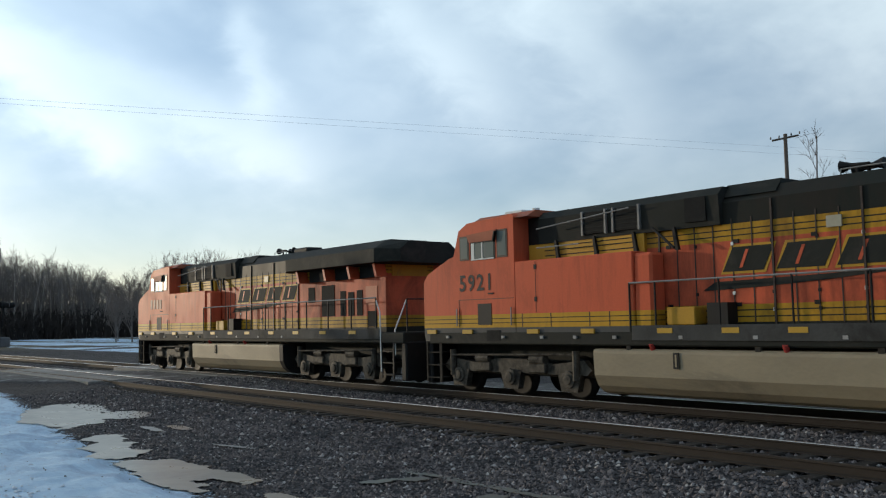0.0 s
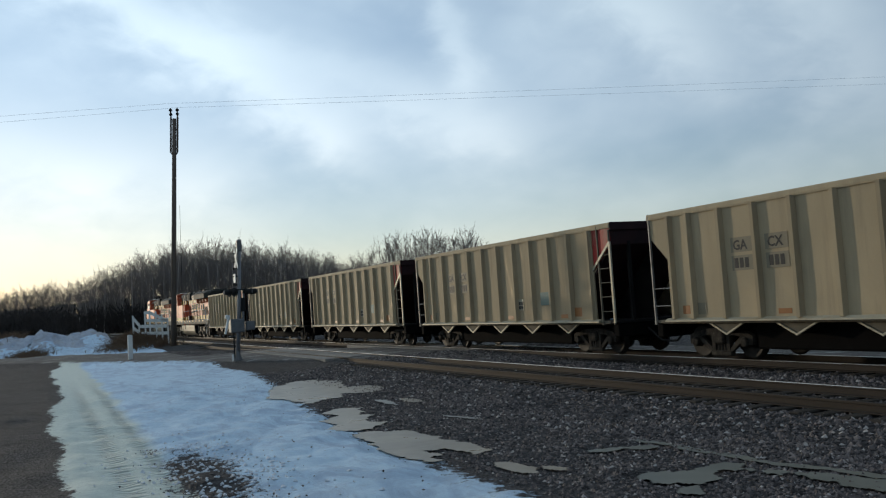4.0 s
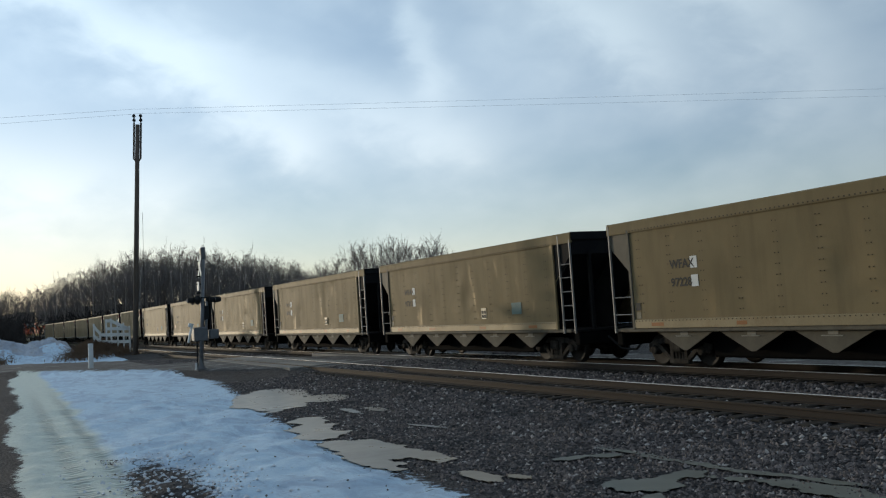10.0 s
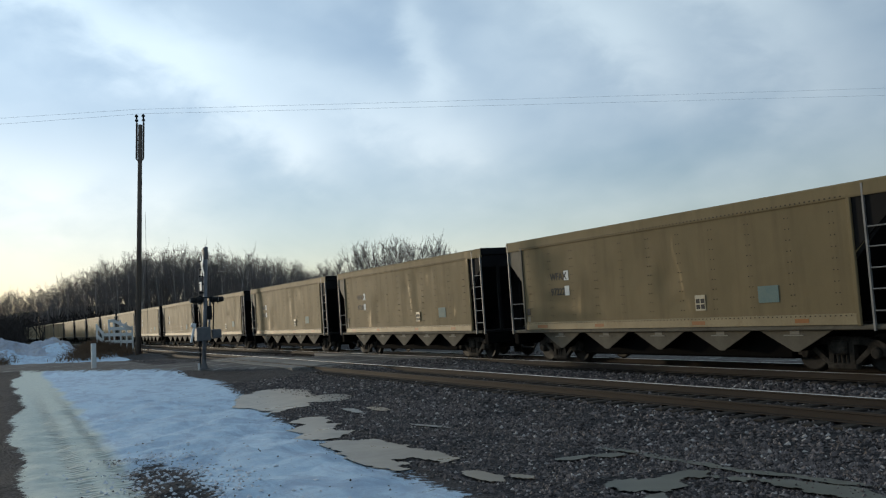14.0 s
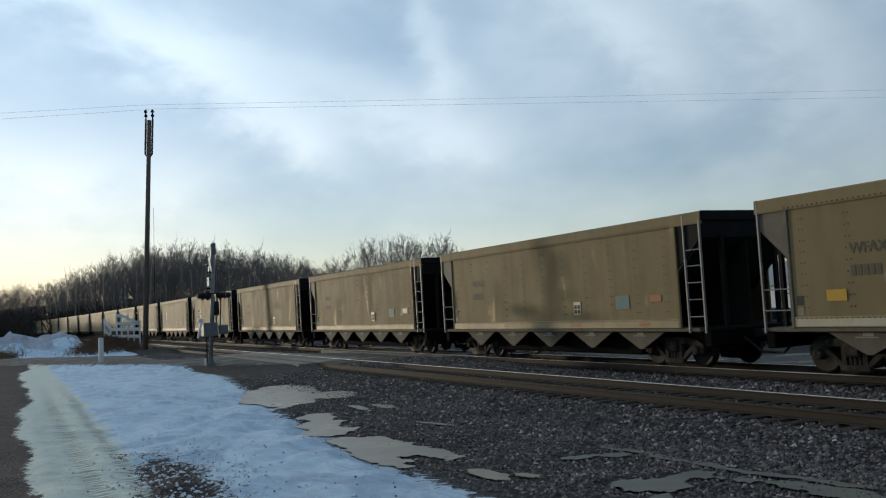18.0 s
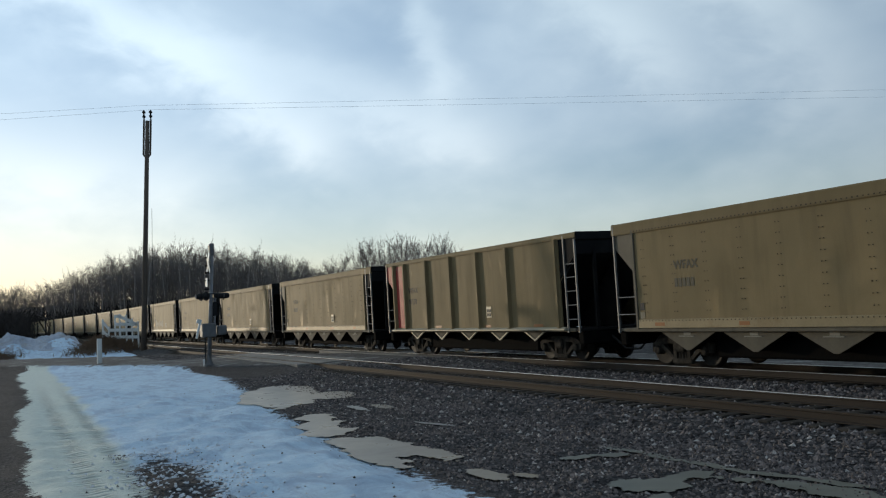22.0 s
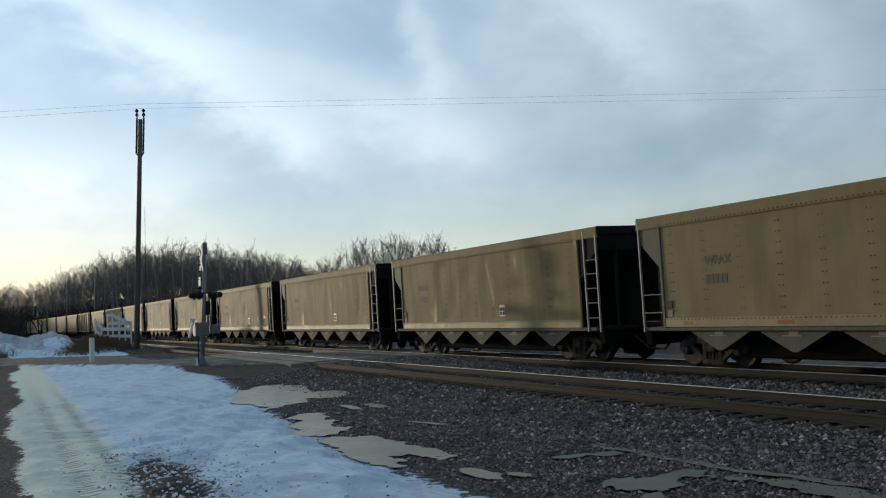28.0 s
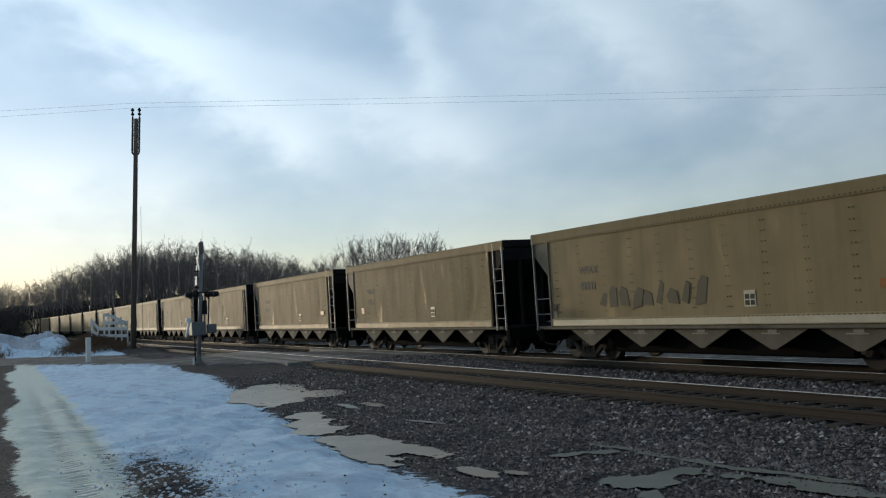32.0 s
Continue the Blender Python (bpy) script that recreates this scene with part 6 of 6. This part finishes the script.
def utility_pole(x, y, top, lean, cross):
    ob = thing("utility_pole", "tall weathered wooden utility pole with insulators" if not cross else "wooden utility pole with a crossarm", "utility pole", "utility poles", at=Matrix.Translation((x, y, GROUND)))
    tip = Vector((lean[0], lean[1], top - GROUND))
    part("shaft", Build().tube((0, 0, -0.3), tip, 0.21, 0.15, 12), M_POLE, ob, smooth=True)
    side = LINE_DIR if not cross else Vector((-LINE_DIR.y, LINE_DIR.x, 0))
    across = Vector((LINE_DIR.x, LINE_DIR.y, 0))
    if not cross:
        for s in (-1, 1):
            a, b = tip + across * s * 0.25 - Vector((0, 0, 2.6)), tip + across * s * 0.25 + Vector((0, 0, 0.1))
            a -= Vector((lean[0], lean[1], 0)) * 0.15
            part("pole_bracket", Build().tube(a, b, 0.075, 0.075, 8).tube(a, a - across * s * 0.26 - Vector((0, 0, 0.35)), 0.06, n=6), M_POLE, ob)
            part("insulator", Build().lathe(b, (0, 0, 1), [(0, 0.05), (0.15, 0.05), (0.18, 0.13), (0.30, 0.12), (0.36, 0.06), (0.48, 0.06), (0.52, 0.14), (0.62, 0.12), (0.72, 0.04)], 10), M_BLACK, ob)
        part("ground_wire", Build().tube((0.75, 0, -0.1), tip * 0.62 + Vector((0.42, 0, 0)), 0.012, n=4), M_BLACK, ob)
    else:
        for z, w in ((-0.35, 1.1),):
            c = tip + Vector((0, 0, z))
            part("crossarm", Build().box(-w, w, -0.06, 0.06, -0.08, 0.08, Matrix.Translation(c) @ pose(0, 0, 0, 0, -10, -45), 0.01), M_POLE, ob)
            for s in (-1.2, -0.5, 0.5, 1.2):
                part("insulator", Build().lathe(Matrix.Translation(c) @ pose(0, 0, 0, 0, -10, -45) @ Vector((s, 0, 0.08)), (0, 0, 1), [(0, 0.03), (0.1, 0.07), (0.22, 0.06), (0.26, 0.02)], 8), M_GALV, ob)
    return ob


P0, P1, P2 = Vector((10.3, 70.57, 17.3)), Vector((69.2, 40.2, 17.0)), Vector((-52.0, 96.0, 17.3))
P3 = Vector((120.0, 37.0, 18.6))
utility_pole(P0.x, P0.y, P0.z, (0.92, -0.14), False)
utility_pole(P1.x, P1.y, P1.z, (0.3, 0.1), True)
utility_pole(P2.x, P2.y, P2.z, (0.2, 0.1), False)
utility_pole(P3.x, P3.y, P3.z, (0.2, 0.1), False)
M_WIRE = surf("dull_aluminium_wire", (0.75, 0.75, 0.75), (0.66, 0.66, 0.66), 1, 10, 0.5, 0.2, 0)
wires = thing("overhead_wires", "two thin overhead power wires strung between poles", "power line")
for s in (-1, 1):
    for a, b in ((P0, P3), (P0, P2)):
        w = Build()
        off = LINE_DIR * s * 0.31 + Vector((0, 0, 1.2 if s < 0 else 0.85))
        a2 = a + Vector((0.92, -0.14, 0)) + off
        b2 = b + LINE_DIR * s * 0.31 + Vector((0, 0, 0.25 if s < 0 else -0.65))
        pts = [a2 + (b2 - a2) * (i / 24) - Vector((0, 0, 4 * 0.12 * (i / 24) * (1 - i / 24))) for i in range(25)]
        for k, p in enumerate(pts):
            o = len(w.v)
            w.v += [(p.x, p.y, p.z + 0.009), (p.x + 0.005, p.y + 0.008, p.z - 0.005), (p.x - 0.005, p.y - 0.008, p.z - 0.005)]
            if k:
                w.f += [(o - 3 + i, o - 3 + (i + 1) % 3, o + (i + 1) % 3, o + i) for i in range(3)]
        part("wire", w, M_WIRE, wires)


# crossing signal
def crossing_signal():
    ob = thing("crossing_signal", "railway crossing signal mast with crossbuck, lamps and gate box", "crossing signal", at=Matrix.Translation((9.01, 42.13, -0.16)))
    lean = Vector((0.36, -0.05, 5.66))
    f = lambda k: lean * (k / 5.66)
    part("mast", Build().tube((0, 0, 0), lean, 0.095, 0.085, 12), M_GALV, ob, "grey steel mast", smooth=True)
    part("base", Build().box(-0.22, 0.22, -0.22, 0.22, -0.05, 0.12, bevel=0.03).lathe((0, 0, 0.1), (0, 0, 1), [(0, 0.2), (0.25, 0.12), (0.5, 0.09)], 12), M_GREY, ob)
    part("mast_cap", Build().box(-0.11, 0.11, -0.11, 0.11, 0.1, 0.62, Matrix.Translation(f(5.0)), 0.03), M_GREY, ob)
    turn = 86
    for roll in (42, -42):
        part("crossbuck_blade", Build().box(-0.62, 0.62, -0.012, 0.012, -0.11, 0.11, Matrix.Translation(f(4.75)) @ pose(-0.20, -0.16, 0, 0, 0, turn) @ pose(0, 0, 0, 0, roll, 0), 0.005), M_WHITE, ob, "white crossbuck blade")
    part("track_sign", Build().box(-0.3, 0.3, -0.012, 0.012, -0.2, 0.2, Matrix.Translation(f(3.85)) @ pose(-0.24, -0.14, 0, 0, 0, turn), 0.005), M_WHITE, ob)
    for z in (3.55, 3.95, 4.3, 4.62, 5.0):
        part("mast_bracket", Build().box(-0.3, 0.05, -0.03, 0.03, -0.03, 0.03, Matrix.Translation(f(z))), M_BLACK, ob)
    arm = Build().tube(f(3.32) + Vector((-0.55, -0.30, 0)), f(3.32) + Vector((0.85, 0.30, 0)), 0.035, n=8)
    part("lamp_arm", arm, M_BLACK, ob)
    for dx, dy, tilt in ((-0.50, -0.25, -72), (-0.24, -0.12, -60), (0.36, 0.10, 70), (0.62, 0.20, 78)):
        c = f(3.22) + Vector((dx, dy, 0))
        d = Vector((math.sin(radians(tilt)), -math.cos(radians(tilt)), 0))
        lamp = part("lamp", Build().lathe(c, d, [(-0.16, 0.08), (-0.1, 0.12), (0.0, 0.14), (0.02, 0.14), (0.22, 0.115), (0.27, 0.07)], 16), M_BLACK, ob, "black hooded flasher lamp")
        part("backplate", Build().lathe(c, d, [(-0.02, 0.20), (0.01, 0.21), (0.012, 0.16)], 20), M_BLACK, lamp)
        part("lens_rim", Build().lathe(c + d * 0.265, d, [(0, 0.08), (0.01, 0.08), (0.012, 0.06)], 16), M_GREY, lamp)
    part("gate_box", Build().box(-0.30, 0.34, -0.3, 0.3, 1.35, 1.98, bevel=0.04), M_GREY, ob, "grey gate mechanism box")
    part("gate_box", Build().box(0.42, 0.85, -0.2, 0.25, 1.42, 1.85, bevel=0.05), M_GREY, ob)
    part("counterweight_arm", Build().box(-0.05, 0.05, -0.05, 0.05, -0.42, 0.40, Matrix.Translation((-0.45, -0.15, 1.72)) @ pose(0, 0, 0, 0, 14, 0), 0.02).box(-0.16, 0.06, -0.08, 0.08, 0.28, 0.46, Matrix.Translation((-0.45, -0.15, 1.72)) @ pose(0, 0, 0, 0, 14, 0), 0.02), M_WHITE, ob, "white gate counterweight arm")
    for dx in (0.20, 0.34, 0.52):
        part("conduit", Build().tube((dx, 0.05, 1.85), (dx + 0.10, 0.08, 3.15), 0.045 if dx < 0.5 else 0.03, n=8), M_BLACK if dx != 0.34 else M_GALV, ob)
    part("junction_box", Build().box(0.16, 0.50, 0.0, 0.22, 2.30, 2.95, bevel=0.03), M_BLACK, ob)
    part("conduit", Build().tube((-0.16, -0.05, 0.1), (-0.14, -0.05, 1.4), 0.035, n=8), M_BLACK, ob)
    part("warning_tag", Build().box(-0.28, -0.18, -0.06, -0.04, 0.05, 0.36), M_WHITE, ob)
    return ob


crossing_signal()
solid("marker_post", Build().box(-0.13, 0.13, -0.06, 0.06, -0.3, 1.5, bevel=0.02), M_WHITE, "white painted square marker post in the snow", "post", at=pose(5.44, 53.25, -0.2, 0, 1, 15))


# white board fence on the bank
def board_fence():
    ob = thing("board_fence", "short white board fence on a brushy bank", "fence", at=pose(8.2, 77.0, 0.55, 0, 0, -24) @ Matrix.Diagonal((0.84, 0.84, 1.12, 1)))
    for x, z in ((0.0, 1.75), (0.55, 1.2), (1.15, 2.0), (1.6, 2.05), (2.2, 1.95), (2.75, 1.7), (3.3, 1.45)):
        part("post", Build().box(x - 0.07, x + 0.07, -0.05, 0.05, -0.4, z, bevel=0.01), M_WHITE, ob)
    for (xa, za), (xb, zb) in (((0.0, 1.6), (0.55, 1.05)), ((0.0, 0.9), (0.55, 0.5)), ((0.5, 0.95), (3.3, 0.85)), ((0.5, 0.45), (3.3, 0.35)), ((1.15, 1.9), (1.7, 1.9)), ((1.6, 1.9), (3.35, 1.2)), ((1.15, 1.35), (3.3, 1.25))):
        d = Vector((xb - xa, 0, zb - za))
        part("rail", Build().box(0, d.length, -0.085, -0.05, -0.11, 0.11, Matrix.Translation((xa, 0, za)) @ pose(0, 0, 0, 0, -math.degrees(math.atan2(d.z, d.x)), 0), 0.008), M_WHITE, ob)
    return ob


board_fence()


def snow_bank():
    """A ploughed heap of crusted snow with clods and hollows."""
    gx, gy = np.arange(-6.0, 9.0, 0.16), np.arange(81.0, 95.0, 0.2)
    x, y = np.meshgrid(gx, gy, indexing="ij")
    low = terrain(x, y)
    rough = np.abs(wobble(x, y, 61, 0.55)) * 0.30 + np.abs(wobble(x, y, 62, 0.22)) * 0.16 + 0.05 * wobble(x, y, 63, 0.09)
    rise = smooth01((low - GROUND - 0.18) / 0.5)
    z = low - 0.14 + rise * (rough * 0.8 - 0.02)
    n, k = x.shape
    idx = np.arange(n * k).reshape(n, k)
    quads = np.stack([idx[:-1, :-1], idx[1:, :-1], idx[1:, 1:], idx[:-1, 1:]], -1).reshape(-1, 4)
    ob = new("snow_bank", array_mesh("snow_bank", np.stack([x, y, z], -1).reshape(-1, 3), quads, M_BANK))
    return tagged(ob, "ploughed heap of crusted snow beside the road", "snow bank")


M_BANK = surf("dirty_crusted_snow", (0.54, 0.58, 0.65), (0.36, 0.40, 0.47), 1.2, 12, 0.7, 0, 0.5, 0.05, dirt=(0.34, 0.31, 0.28))
snow_bank()


# ---- the yard behind the railway ----
M_SIDING = surf("white_metal_siding", (0.74, 0.73, 0.69), (0.66, 0.65, 0.61), 0.8, 14, 0.55, 0, 0.15)
M_ROOF = surf("grey_metal_roof", (0.24, 0.25, 0.26), (0.30, 0.30, 0.31), 0.8, 14, 0.5, 0.3, 0.15)


def yard_shed():
    ob = thing("yard_shed", "long low white-sided shed with a grey metal roof", "shed", at=Matrix.Translation((35.0, 27.0, GROUND)))
    part("wall", Build().box(0, 0.15, -15, 11, 0, 2.35).box(0.15, 7.0, -15, -14.85, 0, 2.35).box(0.15, 7.0, 10.85, 11, 0, 2.35).box(7.0, 7.15, -15, 11, 0, 2.35), M_SIDING, ob)
    part("roof", Build().along([(-0.35, 2.33), (3.6, 3.5), (7.5, 2.33), (7.5, 2.42), (3.6, 3.6), (-0.35, 2.42)], -15.4, 11.4), M_ROOF, ob, "shallow grey metal roof")
    for y in (-11.5, -6.2, -0.9, 4.4, 8.8):
        part("door", Build().box(-0.05, 0.0, y - 1.15, y + 1.15, 0, 2.05, bevel=0.01), M_GREY if y in (-6.2, 8.8) else M_SIDING, ob, "plain overhead door")
        part("door_frame", Build().box(-0.07, 0, y - 1.27, y - 1.15, 0, 2.15).box(-0.07, 0, y + 1.15, y + 1.27, 0, 2.15), M_GREY, ob)
    return ob


yard_shed()


def parked_car(x, y, turn, paint, label, tall):
    ob = thing("parked_car", label, "car", "cars parked in the yard", at=pose(x, y, GROUND, 0, 0, turn))
    h = 1.42 if not tall else 1.72
    lower = [(-2.2, 0.32), (-2.24, 0.62), (-2.1, 0.86), (-0.9, 0.94), (1.2, 0.96), (2.1, 0.92), (2.2, 0.6), (2.15, 0.32)]
    part("body", Build().prism(lower, -0.86, 0.86), paint, ob)
    roof = [(-0.95, 0.93), (-0.25, h - 0.05), (0.1, h), (1.2, h), (1.45, h - 0.08), (1.9 if tall else 1.75, 0.95)]
    part("cabin", Build().prism(roof, -0.72, 0.72), paint, ob)
    part("side_glass", Build().prism([(-0.75, 0.98), (-0.2, h - 0.10), (1.25, h - 0.10), (1.6, 0.98)], -0.735, 0.735), M_GLASS, ob)
    part("windscreen", Build().prism([(-0.93, 0.96), (-0.96, 0.97), (-0.30, h - 0.06), (-0.27, h - 0.07)], -0.62, 0.62), M_GLASS, ob)
    for wy in (-1.35, 1.3):
        for wx in (-0.82, 0.82):
            w = part("wheel", Build().lathe((wx, wy, 0.32), (1, 0, 0), [(-0.1, 0.22), (-0.1, 0.31), (-0.06, 0.33), (0.06, 0.33), (0.1, 0.31), (0.1, 0.22)], 18), M_BLACK, ob)
            part("hubcap", Build().lathe((wx, wy, 0.32), (1, 0, 0), [(-0.105, 0.19), (0.105, 0.19)], 14), M_GALV, w)
    for wx in (-0.6, 0.6):
        part("headlight", Build().box(wx - 0.16, wx + 0.16, -2.24, -2.18, 0.62, 0.76, bevel=0.02), M_WHITE, ob)
    return ob


parked_car(29.0, 27.0, 60, surf("teal_car_paint", (0.03, 0.12, 0.14), (0.04, 0.15, 0.17), 3, 30, 0.25, 0.2, 0), "dark teal sedan parked in the snowy yard", False)
parked_car(29.8, 21.0, 75, surf("black_car_paint", (0.015, 0.015, 0.017), (0.025, 0.025, 0.027), 3, 30, 0.25, 0.2, 0), "black sport-utility car parked in the snowy yard", True)
for i, (x, y, h, sp) in enumerate(((52, 40, 6, 3.0), (58, 33, 8, 3.6), (50, 26, 7.5, 3.4), (63, 47, 6.5, 3.2), (56, 18, 9, 4))):
    bare_tree(x, y, h, sp, 90 + i, "leafless tree behind the yard shed")
spots = []
for _ in range(900):
    x, y = rs.uniform(66, 74), rs.uniform(8, 70)
    spots.append((x, y, GROUND - 0.2, 1.0))
build_brush("yard_hedge", "dark leafless hedge behind the yard", spots, M_DARKWOOD, 9, 2.0, 4.5, 0.10)


# ---- the train's run ----
RUN_T = [0, 1, 2, 5, 7, 9, 11, 12, 14, 17, 19, 21, 23, 24, 25, 26, 29, 30, 31, 32]
RUN_S = [-1.85, 19.95, 41.65, 106.4, 149.65, 192.9, 236.05, 257.7, 300.95, 365.8, 408.9, 452.0, 495.0, 516.4, 537.75, 559.0, 623.1, 644.7, 666.1, 687.5]


def motions():
    """Everything on the train moves together along the line, car by car."""
    offsets = [(c, -7.22 - CAR_LENGTH * n) for n, c in enumerate(cars)] + [(locos[0], 11.62), (locos[1], 34.12)]
    for ob, off in offsets:
        rows = []
        for t, s in zip(RUN_T, RUN_S):
            x, y, h = on_line(s + off)
            rows.append((t, pose(x, y, 0, 0, 0, h)))
        walk(ob, rows)


motions()
